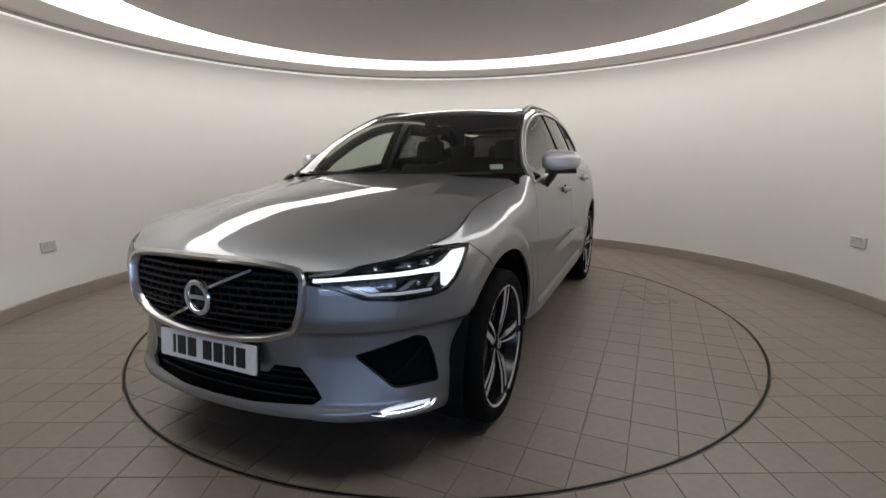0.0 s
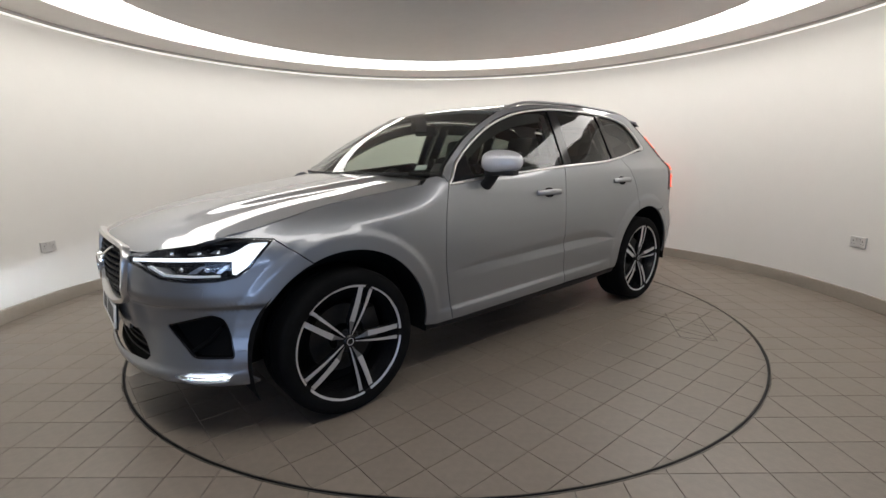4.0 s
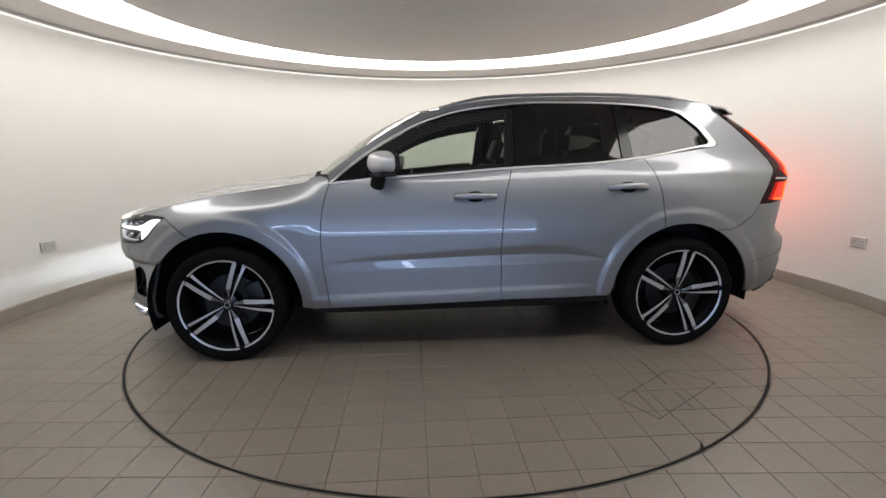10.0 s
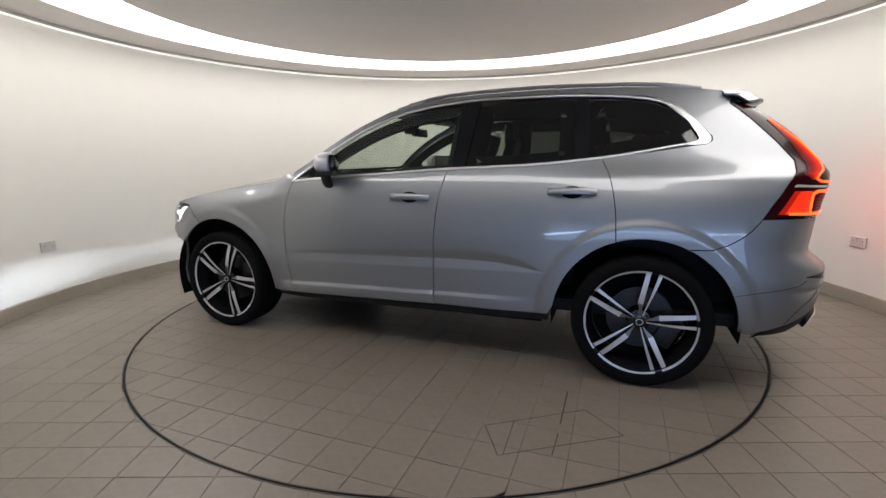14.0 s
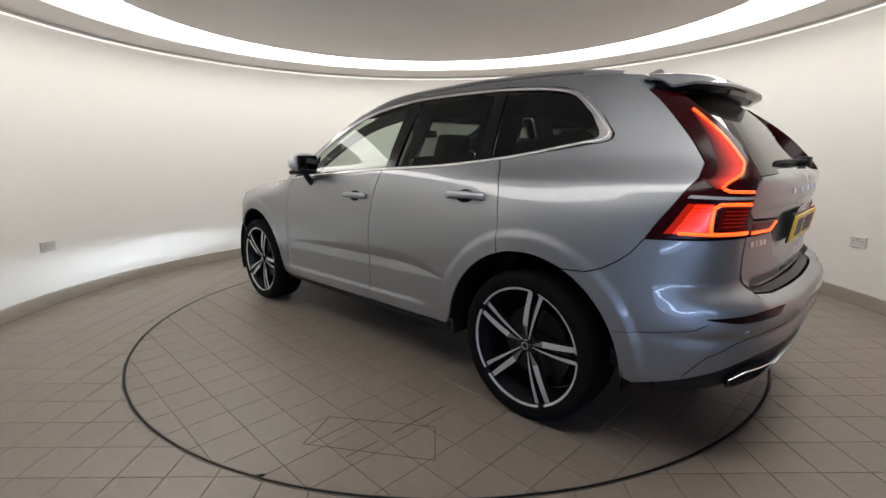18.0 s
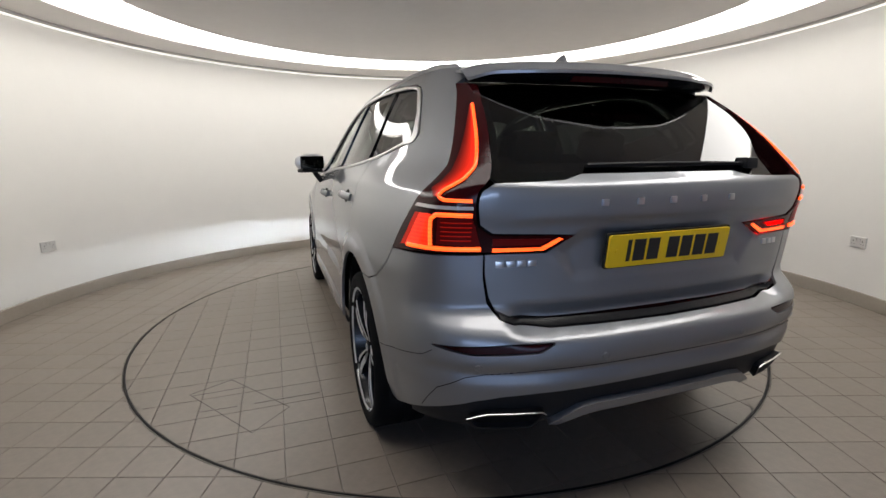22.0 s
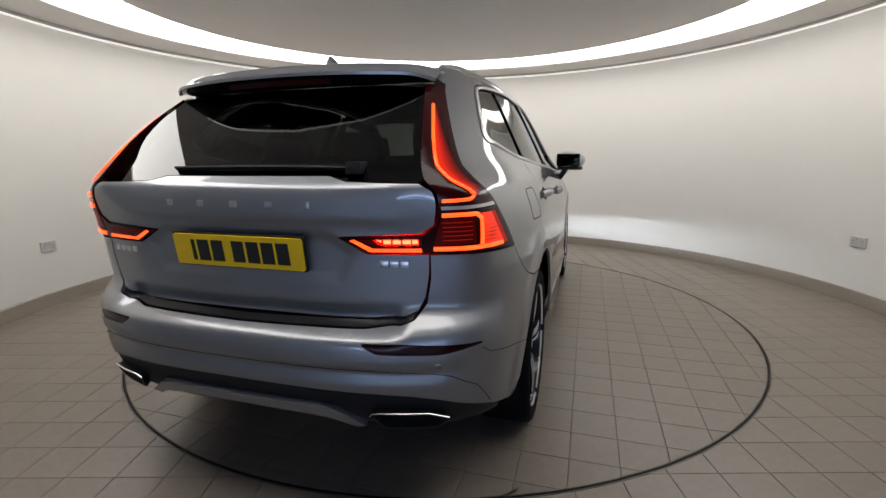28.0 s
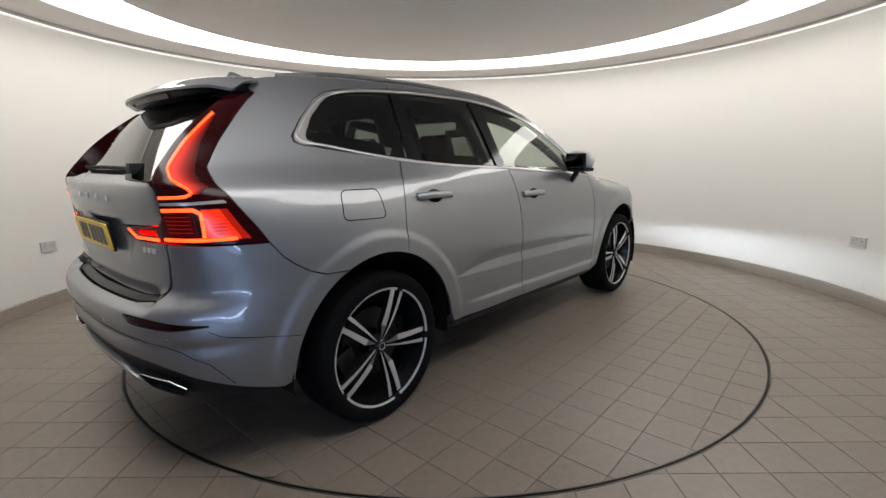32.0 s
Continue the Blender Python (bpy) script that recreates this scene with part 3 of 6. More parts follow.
ROOF_X = np.linspace(-2.05, 0.30, 24)
ROOF_HALF = spline(list(zip(ROOF_X, side_y(ROOF_X, ROOF(ROOF_X) - roof_fall(ROOF_X)))))
SHIELD_V = np.linspace(0, 1, 12)
SHIELD_HALF = spline([(v, float(side_y(0.79 - 0.64 * v + 0.012 * math.sin(math.pi * v), 1.152 + 0.384 * v + 0.030 * math.sin(math.pi * v)))) for v in SHIELD_V])
DECK_HALF = spline([(2.35, 0.80), (2.0, 0.80)] + [(x, float(side_y(x, float(FENDER_TOP(x))))) for x in (1.94, 1.8, 1.6, 1.4, 1.2, 1.0, 0.8)], 0.03)


# ---- car panels ----
from mathutils.geometry import delaunay_2d_cdt

car = tagged(new("car"), "silver-grey metallic five-door SUV with lit lamps on the turntable", "car")


def dense(poly, step):
    out = []
    for a, b in zip(poly, poly[1:] + poly[:1]):
        n = max(1, int(math.ceil(math.dist(a, b) / step)))
        out += [(a[0] + (b[0] - a[0]) * k / n, a[1] + (b[1] - a[1]) * k / n) for k in range(n)]
    return out


def grown(poly, d):
    """The outline moved outwards by d (inwards when negative)."""
    P = np.array(poly)
    area = np.sum(P[:, 0] * np.roll(P[:, 1], -1) - P[:, 1] * np.roll(P[:, 0], -1))
    t = np.roll(P, -1, 0) - np.roll(P, 1, 0)
    t /= np.maximum(np.hypot(*t.T), 1e-9)[:, None]
    n = np.stack([t[:, 1], -t[:, 0]], -1) * (1 if area > 0 else -1)
    return [tuple(p) for p in P + n * d]


def inside(P, poly):
    x, y = P[:, 0], P[:, 1]
    odd = np.zeros(len(P), bool)
    Q = np.array(poly)
    for (x0, y0), (x1, y1) in zip(Q, np.roll(Q, -1, 0)):
        c = (y0 > y) != (y1 > y)
        odd ^= c & (x < (x1 - x0) * (y - y0) / ((y1 - y0) or 1e-12) + x0)
    return odd


def normals_of(surf, P):
    e = 2e-3
    n = np.cross(surf(P[:, 0] + e, P[:, 1]) - surf(P[:, 0] - e, P[:, 1]), surf(P[:, 0], P[:, 1] + e) - surf(P[:, 0], P[:, 1] - e))
    n /= np.maximum(np.linalg.norm(n, axis=1), 1e-12)[:, None]
    X = surf(P[:, 0], P[:, 1])
    c = np.stack([np.clip(X[:, 0], -1.3, 1.3), 0 * X[:, 0], np.full(len(X), 0.7)], -1)
    return n * np.where(np.sum(n * (X - c), 1) < 0, -1, 1)[:, None]


def panel(name, outline, surf, material, holes=(), parent=None, step=0.03, gap=0.0025, lift=0.0, thick=0.014, label="", both=False, rows=(), curve=None):
    """A sheet on a smooth surface, bounded by an outline and holes, with turned-in edges. both: also on the other side."""
    loops = [dense(grown(list(outline), -gap), step * 0.6)] + [dense(grown(list(h), gap), step * 0.6) for h in holes]
    flat = [p for lp in loops for p in lp]
    edges, k = [], 0
    for lp in loops:
        edges += [(k + i, k + (i + 1) % len(lp)) for i in range(len(lp))]
        k += len(lp)
    B = np.array(flat)
    lo, hi = B.min(0), B.max(0)
    gx, gy = np.meshgrid(np.arange(lo[0] + step / 2, hi[0], step), np.arange(lo[1] + step / 2, hi[1], step))
    G = np.stack([gx.ravel(), gy.ravel()], -1)
    ok = inside(G, loops[0])
    for h in loops[1:]:
        ok &= ~inside(G, h)
    G = G[ok]
    if surf is skin and step <= 0.03:
        # extra points where the skin bends sharply: round the arches and along the door crease
        extra = []
        for cx in (WB2, -WB2):
            for r in (0.515, 0.535, 0.555, 0.572):
                extra += [(cx + r * math.cos(t), HUB_Z + r * math.sin(t)) for t in np.linspace(-0.1, math.pi + 0.1, 90)]
        for dz in (-0.010, -0.004, 0.0, 0.004, 0.010):
            for line in (HOLLOW_TOP, HOLLOW_LOW):
                extra += [(x, float(line(x)) + dz) for x in np.linspace(-0.93, 0.90, 110)]
        for dz in (0.155, 0.149, 0.145, 0.141, 0.135, 0.008, 0.002, -0.004, -0.012, -0.020, -0.028):
            extra += [(x, float(MOULD(x)) + dz) for x in np.linspace(-0.93, 0.97, 100)]
        for z in (1.115, 1.128, 1.134, 1.140, 1.150):
            extra += [(x, z) for x in np.linspace(-1.2, -2.05, 45)]
        E = np.array([(float(np.interp(-x, -PLAN_X[150:-150], PLAN_U[150:-150])), z) for x, z in extra])
        R = np.array([(a, z) for z in rows for a in np.arange(lo[0], hi[0], step)]).reshape(-1, 2)
        G = np.vstack([G, E, E * [-1, 1], R])
        ok = inside(G, loops[0])
        for h in loops[1:]:
            ok &= ~inside(G, h)
        G = G[ok]
    if len(G):
        d2 = ((G[:, None, :] - B[None]) ** 2).sum(-1).min(1)
        G = G[d2 > (0.42 * step) ** 2]
    res = delaunay_2d_cdt([Vector(p) for p in flat] + [Vector(p) for p in G], edges, [], 0, 1e-6)
    P = np.array([(v.x, v.y) for v in res[0]])
    T = np.array([f for f in res[2] if len(f) == 3])
    C = P[T].mean(1)
    ok = inside(C, loops[0])
    for h in loops[1:]:
        ok &= ~inside(C, h)
    T = T[ok]
    N = normals_of(curve or surf, P)
    X = surf(P[:, 0], P[:, 1]) + N * lift
    fn = np.cross(X[T[:, 1]] - X[T[:, 0]], X[T[:, 2]] - X[T[:, 0]])
    flip = np.sum(fn * N[T[:, 0]], 1) < 0
    T[flip] = T[flip][:, ::-1]
    V, F, NN = [tuple(p) for p in X], [tuple(t) for t in T.tolist()], [tuple(n) for n in N]
    for k, lp in enumerate(loops):
        L = np.array(lp)
        n = normals_of(surf, L)
        x = surf(L[:, 0], L[:, 1]) + n * lift
        # the turned-in edge faces away from the sheet
        M = np.array(grown(lp, 0.003 if k else -0.003))
        s = x - surf(M[:, 0], M[:, 1]) - n * lift
        s -= n * np.sum(s * n, 1)[:, None]
        s /= np.maximum(np.linalg.norm(s, axis=1), 1e-12)[:, None]
        turn = np.sum(np.cross(np.roll(x, -1, 0) - x, -n) * s) < 0
        b, m = len(V), len(lp)
        V += [tuple(p) for p in x] + [tuple(p) for p in x - n * thick]
        NN += [tuple(p) for p in s] * 2
        ring = [(b + i, b + (i + 1) % m, b + m + (i + 1) % m, b + m + i) for i in range(m)]
        F += [q[::-1] for q in ring] if turn else ring
    own = parent if parent is not None else car
    obs = [mesh_object(name, V, F, material, own, label, NN)]
    if both:
        other = own[1] if isinstance(own, tuple) else own
        obs.append(mesh_object(name, [(v[0], -v[1], v[2]) for v in V], [tuple(reversed(f)) for f in F], material, other, label,
                               [(n[0], -n[1], n[2]) for n in NN]))
    return obs


def S(pts):
    """Side points (x, z) to skin positions."""
    return [(on_side(x, z), z) for x, z in pts]


def N_(pts):
    return [(on_nose(y, z), z) for y, z in pts]


def T_(pts):
    return [(on_tail(y, z), z) for y, z in pts]


def mirrored(half):
    """A half outline from the middle line round, and its mirror image."""
    return half + [(-a, z) for a, z in reversed(half)]


def tail_flip(lp):
    return [(2 * PLAN_U[-1] - a, z) for a, z in lp]


def behind(half):
    """The same for an outline across the tail."""
    return half + [(2 * PLAN_U[-1] - a, z) for a, z in reversed(half)]


BELT = [(0.775, 1.094), (0.48, 1.122), (0.132, 1.144), (-0.336, 1.175), (-0.795, 1.195), (-1.19, 1.232), (-1.621, 1.300)]
ROOFLINE = [(0.775, 1.094), (0.642, 1.211), (0.497, 1.315), (0.285, 1.431), (0.098, 1.500), (-0.089, 1.544), (-0.396, 1.580), (-0.676, 1.586),
            (-1.093, 1.578), (-1.40, 1.548), (-1.55, 1.490), (-1.64, 1.410), (-1.705, 1.335)]
belt_z, roof_z = spline(BELT), spline([(x, z) for x, z in ROOFLINE])
GAP_A = bend([(0.800, 0.335), (0.832, 0.587), (0.839, 0.757), (0.824, 0.923), (0.796, 1.036), (0.775, 1.094)])
GAP_B = bend([(-0.330, 1.174), (-0.285, 0.995), (-0.264, 0.800), (-0.259, 0.677), (-0.259, 0.360)])
GAP_C = bend([(-1.190, 1.231), (-1.242, 1.125), (-1.276, 0.971), (-1.290, 0.796)])


def belt_run(x0, x1, n=16):
    return [(x, float(belt_z(x))) for x in np.linspace(x0, x1, n)]


ROCKER = [(-0.259, 0.358), (0.30, 0.345), (0.800, 0.330)]
front_doors = panel("front_door", S(GAP_A + belt_run(0.74, -0.30) + GAP_B + ROCKER[:-1]), skin, PAINT, step=0.022, both=True)
rear_arch = arch(False, 0.796, 0.42, ahead=True)
rear_doors = panel("rear_door", S(list(reversed(GAP_B)) + belt_run(-0.36, -1.16) + GAP_C + rear_arch[1:] + [(-0.95, 0.366), (-0.6, 0.362)]), skin, PAINT, step=0.022, both=True)
front_arch = arch(True, 0.784, 0.335, n=40, ahead=None)
hood_gap = [(x, float(FENDER_TOP(x))) for x in np.linspace(0.93, 1.96, 24)]
LAMP_TIP = (1.757, 0.905)
panel("front_fender", S(front_arch + [(0.90, 0.325)] + GAP_A + [(0.785, 1.125), (0.83, 1.143), (0.89, 1.132)] + hood_gap + [(1.90, 0.915), (1.83, 0.913), LAMP_TIP, (1.683, 0.846)]),
      skin, PAINT, step=0.022, both=True)
panel("sill", S([(0.975, 0.318), (0.80, 0.327), (0.3, 0.341), (-0.259, 0.354), (-0.6, 0.358), (-0.96, 0.362), (-0.95, 0.315), (-0.4, 0.298), (0.4, 0.288), (0.95, 0.285)]),
      skin, BLACK_PLASTIC, lift=-0.012, both=True, label="matt black sill under the doors")

# bonnet
FRONT_EDGE = [(0.0, 2.252), (0.2, 2.247), (0.36, 2.236), (0.43, 2.231), (0.50, 2.206), (0.56, 2.176), (0.64, 2.120), (0.69, 2.076), (0.735, 2.030), (0.790, 1.960)]
hood_half = [(x, y) for y, x in FRONT_EDGE] + [(x, float(DECK_HALF(x)) - 0.001) for x in np.linspace(1.95, 0.95, 20)] \
    + [(0.875, 0.765), (0.918, 0.6), (0.950, 0.35), (0.962, 0.0)]
panel("bonnet", hood_half + [(x, -y) for x, y in reversed(hood_half[1:-1])], deck, PAINT, gap=0.0015, label="long metallic bonnet with two soft creases")
cowl = [(0.975, 0.0), (0.965, 0.35), (0.925, 0.6), (0.875, 0.745), (0.80, 0.755), (0.80, 0.6), (0.87, 0.3), (0.90, 0.0)]
panel("cowl_panel", cowl + [(x, -y) for x, y in reversed(cowl[1:-1])], deck, BLACK_PLASTIC, lift=-0.010, label="black plastic cowl below the windscreen")

# front bumper
LAMP = [("n", 0.470, 0.842), ("n", 0.560, 0.860), ("n", 0.640, 0.878), ("s", 2.04, 0.895), ("s", 1.96, 0.907), ("s", 1.87, 0.911), ("s", 1.757, 0.905), ("s", 1.815, 0.850),
        ("s", 1.868, 0.790), ("s", 1.915, 0.757), ("s", 1.98, 0.746), ("s", 2.08, 0.744), ("n", 0.645, 0.756), ("n", 0.560, 0.796), ("n", 0.470, 0.812)]


def P_(pts):
    """Mixed points: n by y on the nose, s by x on the side, t by y on the tail."""
    return [({"n": on_nose, "s": on_side, "t": on_tail}[k](v, z), z) for k, v, z in pts]


lamp_loop = rounded(P_(LAMP), 0.012)
GRILLE = [(0.0, 0.872), (0.20, 0.871), (0.36, 0.862), (0.425, 0.852), (0.448, 0.825), (0.448, 0.76), (0.435, 0.70), (0.405, 0.652), (0.34, 0.622), (0.25, 0.604), (0.12, 0.592), (0.0, 0.588)]
gh = N_(bend(GRILLE, 3))
grille_loop = gh + [(-a, z) for a, z in reversed(gh[1:-1])]
low_half = P_([("n", 0.0, 0.452), ("n", 0.26, 0.455), ("n", 0.30, 0.492), ("n", 0.395, 0.490), ("n", 0.468, 0.372), ("n", 0.44, 0.350), ("n", 0.2, 0.338), ("n", 0.0, 0.336)])
low_loop = low_half + [(-a, z) for a, z in reversed(low_half[1:-1])]
duct = rounded(P_([("n", 0.575, 0.532), ("n", 0.70, 0.572), ("s", 2.0, 0.592), ("s", 1.962, 0.572), ("s", 1.945, 0.49), ("s", 1.945, 0.400), ("n", 0.70, 0.400)]), 0.02)
fog = rounded(P_([("n", 0.640, 0.318), ("n", 0.72, 0.340), ("s", 1.955, 0.330), ("s", 1.975, 0.296), ("n", 0.70, 0.290)]), 0.01)


def flipped(lp):
    return [(-a, z) for a, z in lp]


bump_half = N_([(0.0, 0.290), (0.25, 0.291), (0.44, 0.297), (0.55, 0.282), (0.70, 0.268)]) + S([(1.90, 0.265), (1.85, 0.275)]) \
    + S(arch(True, 0.31, 0.784, ahead=True)) + S([(1.683, 0.846), LAMP_TIP]) + P_(LAMP[7:]) + N_([(0.452, 0.815), (0.447, 0.838), (0.43, 0.858), (0.36, 0.8665), (0.2, 0.8745), (0.0, 0.8755)])
# upper closing strip between lamp and grille
panel("front_bumper", mirrored(bump_half[1:-1]), skin, PAINT, holes=[low_loop, duct, flipped(duct), fog, flipped(fog),
      [p for p in grown(grille_loop, -0.006)]], step=0.02, rows=(0.296, 0.308, 0.318, 0.328, 0.338, 0.348, 0.36, 0.600, 0.607, 0.614, 0.622, 0.630, 0.637, 0.642, 0.648, 0.656, 0.664, 0.672, 0.680, 0.690), label="body-coloured front bumper with side intakes and lower grille")

# rear bumper
REAR_GAP = [(-1.945, 0.932), (-1.90, 0.872), (-1.86, 0.838), (-1.80, 0.800), (-1.735, 0.778)]
rb = T_([(0.0, 0.697), (0.46, 0.700), (0.57, 0.711), (0.618, 0.733), (0.648, 0.78), (0.662, 0.86), (0.664, 0.940)]) + P_([("t", 0.76, 0.940), ("s", -2.05, 0.935)]) + S(REAR_GAP) \
    + S(list(reversed(arch(False, 0.36, 0.774, ahead=False)))) + S([(-1.93, 0.345), (-2.02, 0.37)]) + T_([(0.735, 0.452), (0.70, 0.468), (0.62, 0.486), (0.52, 0.494), (0.25, 0.502), (0.0, 0.504)])
refl = rounded(P_([("t", 0.470, 0.668), ("t", 0.62, 0.668), ("s", -2.165, 0.650), ("t", 0.72, 0.634), ("t", 0.52, 0.640)]), 0.01)
panel("rear_bumper", behind(rb), skin, PAINT, holes=[refl, tail_flip(refl)], step=0.02, rows=(0.562, 0.570, 0.578, 0.586, 0.594, 0.602, 0.664, 0.672, 0.680, 0.688, 0.696, 0.748, 0.755, 0.762, 0.770), label="body-coloured rear bumper with a shaped lower edge")
for s in (1, -1):
    A = np.array([(s * a, z) for a, z in dense(S([(-1.862, 0.553), (-1.94, 0.567), (-2.02, 0.581), (-2.135, 0.607), (-2.172, 0.632)]), 0.02)][:-1])
    A = A[:max(3, int(np.argmax(A[:, 1])) + 1)]
    nn = normals_of(skin, A)
    bm = bmesh.new()
    sweep(bm, [tuple(q) for q in skin(A[:, 0], A[:, 1])], [(-0.0009, -0.002), (0.0009, -0.002), (0.0009, 0.0014), (-0.0009, 0.0014)], up=[tuple(q) for q in nn])
    part("bumper_joint", bm, HOLE, car, "thin dark bumper joint")
low_joint = P_([("s", -2.100, 0.41), ("s", -2.135, 0.455), ("s", -2.173, 0.501), ("t", 0.735, 0.552), ("t", 0.68, 0.566), ("t", 0.58, 0.572), ("t", 0.46, 0.577), ("t", 0.25, 0.580), ("t", 0.0, 0.580)])
low_joint = low_joint + tail_flip(low_joint[-2::-1])
A = np.array(dense(low_joint, 0.03)[:-1])
A = A[:int(np.argmax(A[:, 0])) + 1]
nn = normals_of(skin, A)
bm = bmesh.new()
sweep(bm, [tuple(q) for q in skin(A[:, 0], A[:, 1])], [(-0.0011, -0.002), (0.0011, -0.002), (0.0011, 0.0014), (-0.0011, 0.0014)], up=[tuple(q) for q in nn])
part("bumper_joint", bm, HOLE, car, "thin dark bumper joint")
for lp in (refl, tail_flip(refl)):
    panel("reflector", lp, skin, RED_LENS, lift=-0.004, label="dark red rear reflector")
sill_b = T_([(0.0, 0.698), (0.46, 0.701), (0.568, 0.712), (0.612, 0.733), (0.616, 0.752), (0.575, 0.730), (0.45, 0.718), (0.0, 0.713)])
panel("bumper_step", behind(sill_b), skin, STEP_BLACK, gap=0.001, lift=-0.002, step=0.012, label="black step strip under the tailgate")
low_b = T_([(0.0, 0.502), (0.25, 0.500), (0.52, 0.492), (0.62, 0.484), (0.70, 0.466), (0.735, 0.450)]) + S([(-2.02, 0.368), (-2.0, 0.33)]) + T_([(0.70, 0.335), (0.45, 0.352), (0.0, 0.368)])
panel("rear_valance", behind(low_b), skin, BLACK_PLASTIC, lift=-0.010, gap=0.001, label="black lower rear valance")
dif = T_([(0.0, 0.441), (0.30, 0.440), (0.365, 0.428), (0.41, 0.398), (0.455, 0.368), (0.42, 0.358), (0.38, 0.378), (0.345, 0.393), (0.28, 0.404), (0.0, 0.409)])
panel("skid_trim", behind(dif), skin, PAINT, lift=0.012, gap=0.0, thick=0.03, label="silver skid trim in the rear valance")

# rear quarter with the pillar up to the roof
roof_edge = [(x, float(ROOF(x)) - 0.028) for x in np.linspace(-1.08, -1.76, 14)]
TAIL_OUT = [(-1.805, 1.508), (-1.845, 1.475), (-1.945, 1.375), (-2.030, 1.28), (-2.083, 1.21), (-2.083, 1.16), (-2.050, 1.105), (-2.010, 1.038), (-1.945, 0.932)]
WINDOW_REAR = [(-1.093, 1.590), (-1.40, 1.560), (-1.56, 1.500), (-1.655, 1.412), (-1.722, 1.334), (-1.722, 1.312), (-1.69, 1.296), (-1.621, 1.288), (-1.19, 1.220)]
panel("rear_quarter", S(list(reversed(GAP_C)) + list(reversed(WINDOW_REAR))[1:] + roof_edge + [(-1.795, 1.568), (-1.812, 1.546), (-1.816, 1.522)] + TAIL_OUT + REAR_GAP[1:]
      + list(reversed(arch(False, 0.797, 0.775, n=30, ahead=None)))), skin, PAINT, step=0.022, both=True, label="metallic rear wing running up into the roof pillar")
# pillar and roof side above the windows
front_v = [(0.79 - 0.64 * v + 0.012 * math.sin(math.pi * v), 1.152 + 0.384 * v + 0.030 * math.sin(math.pi * v)) for v in np.linspace(0, 1, 12)]
edge_f = [(x, float(ROOF(x) - roof_fall(x))) for x in np.linspace(0.13, -1.08, 24)]
panel("roof_side", S([(0.775, 1.106)] + front_v + edge_f + list(reversed([(x, z + 0.010) for x, z in bend(ROOFLINE[1:9], 4)]))), skin, PAINT, both=True,
      label="windscreen pillar and roof side rail")


def roof_flat(x, y):
    return roof_skin(x, np.asarray(y) / 0.6)


fr = [(0.300 - 0.150 * (u ** 2.3), u * 0.6) for u in np.linspace(0, 1, 10)]
rf = fr[:-1] + [(x, 0.6) for x in np.linspace(0.15, -1.775, 30)] + [(-1.775, 0.0)]
SUN = rounded([(0.16, 0.46), (-0.95, 0.46), (-0.95, -0.46), (0.16, -0.46)], 0.06)
panel("roof", rf + [(x, -y) for x, y in reversed(rf[1:-1])], roof_flat, PAINT, holes=[SUN], step=0.05, gap=0.001)
panel("sunroof_glass", SUN, roof_flat, BLACK_GLASS, lift=-0.002, step=0.06, label="black glass panoramic roof")


def shield_flat(y, z):
    return shield(np.asarray(y) / 0.8, np.asarray(z) / 0.75)


ws = [(u * 0.8, 0.0) for u in np.linspace(-0.985, 0.985, 16)] + [(0.985 * 0.8, v * 0.75) for v in np.linspace(0.05, 0.99, 14)] \
    + [(u * 0.8, 0.742) for u in np.linspace(0.96, -0.985, 16)] + [(-0.985 * 0.8, v * 0.75) for v in np.linspace(0.96, 0.05, 14)]
panel("windscreen", ws, shield_flat, GLASS_CLEAR, gap=0.001, step=0.05, thick=0.004, lift=-0.003, label="clear raked windscreen")
for pts in ([(u * 0.8, v * 0.75) for u, v in ((-0.985, 0.0), (0.985, 0.0), (0.985, 0.045), (-0.985, 0.045))],
            [(u * 0.8, v * 0.75) for u, v in ((-0.985, 0.972), (0.985, 0.972), (0.985, 0.992), (-0.985, 0.992))],
            [(u * 0.8, v * 0.75) for u, v in ((0.962, 0.0), (0.988, 0.0), (0.988, 0.99), (0.958, 0.99))],
            [(u * 0.8, v * 0.75) for u, v in ((-0.962, 0.0), (-0.988, 0.0), (-0.988, 0.99), (-0.958, 0.99))]):
    panel("windscreen_border", dense(pts, 0.05), shield_flat, GLOSS_BLACK, gap=0.0, step=0.05, thick=0.002, lift=-0.010, label="black printed glass edge")

panel("windscreen_sticker", [(0.62, 0.045), (0.69, 0.045), (0.69, 0.085), (0.62, 0.085)], shield_flat, STICKER, gap=0.0, step=0.03, thick=0.001, lift=-0.006, label="small pale sticker inside the windscreen")

# side glass, pillars between and the bright frame
def drop(x, k=0.012):
    return float(roof_z(x)) - k


front_glass = [(0.735, 1.106)] + belt_run(0.70, -0.345) + [(-0.372, drop(-0.372))] + [(x, drop(x)) for x in np.linspace(-0.34, 0.70, 20)]
rear_glass = belt_run(-0.43, -1.05) + [(-1.035, drop(-1.035))] + [(x, drop(x)) for x in np.linspace(-1.0, -0.478, 10)]
quarter = belt_run(-1.125, -1.60) + [(-1.66, 1.306), (-1.695, 1.318), (-1.698, 1.335)] + [(x, drop(x, 0.008)) for x in np.linspace(-1.66, -1.10, 14)]
panel("front_window", S(front_glass), skin, GLASS_CLEAR, lift=-0.012, thick=0.004, step=0.05, gap=-0.004, parent=None, both=True, label="clear front door glass")
panel("rear_window", S(rear_glass), skin, GLASS_PRIVACY, lift=-0.012, thick=0.004, step=0.05, gap=-0.004, both=True, label="dark privacy glass in the rear door")
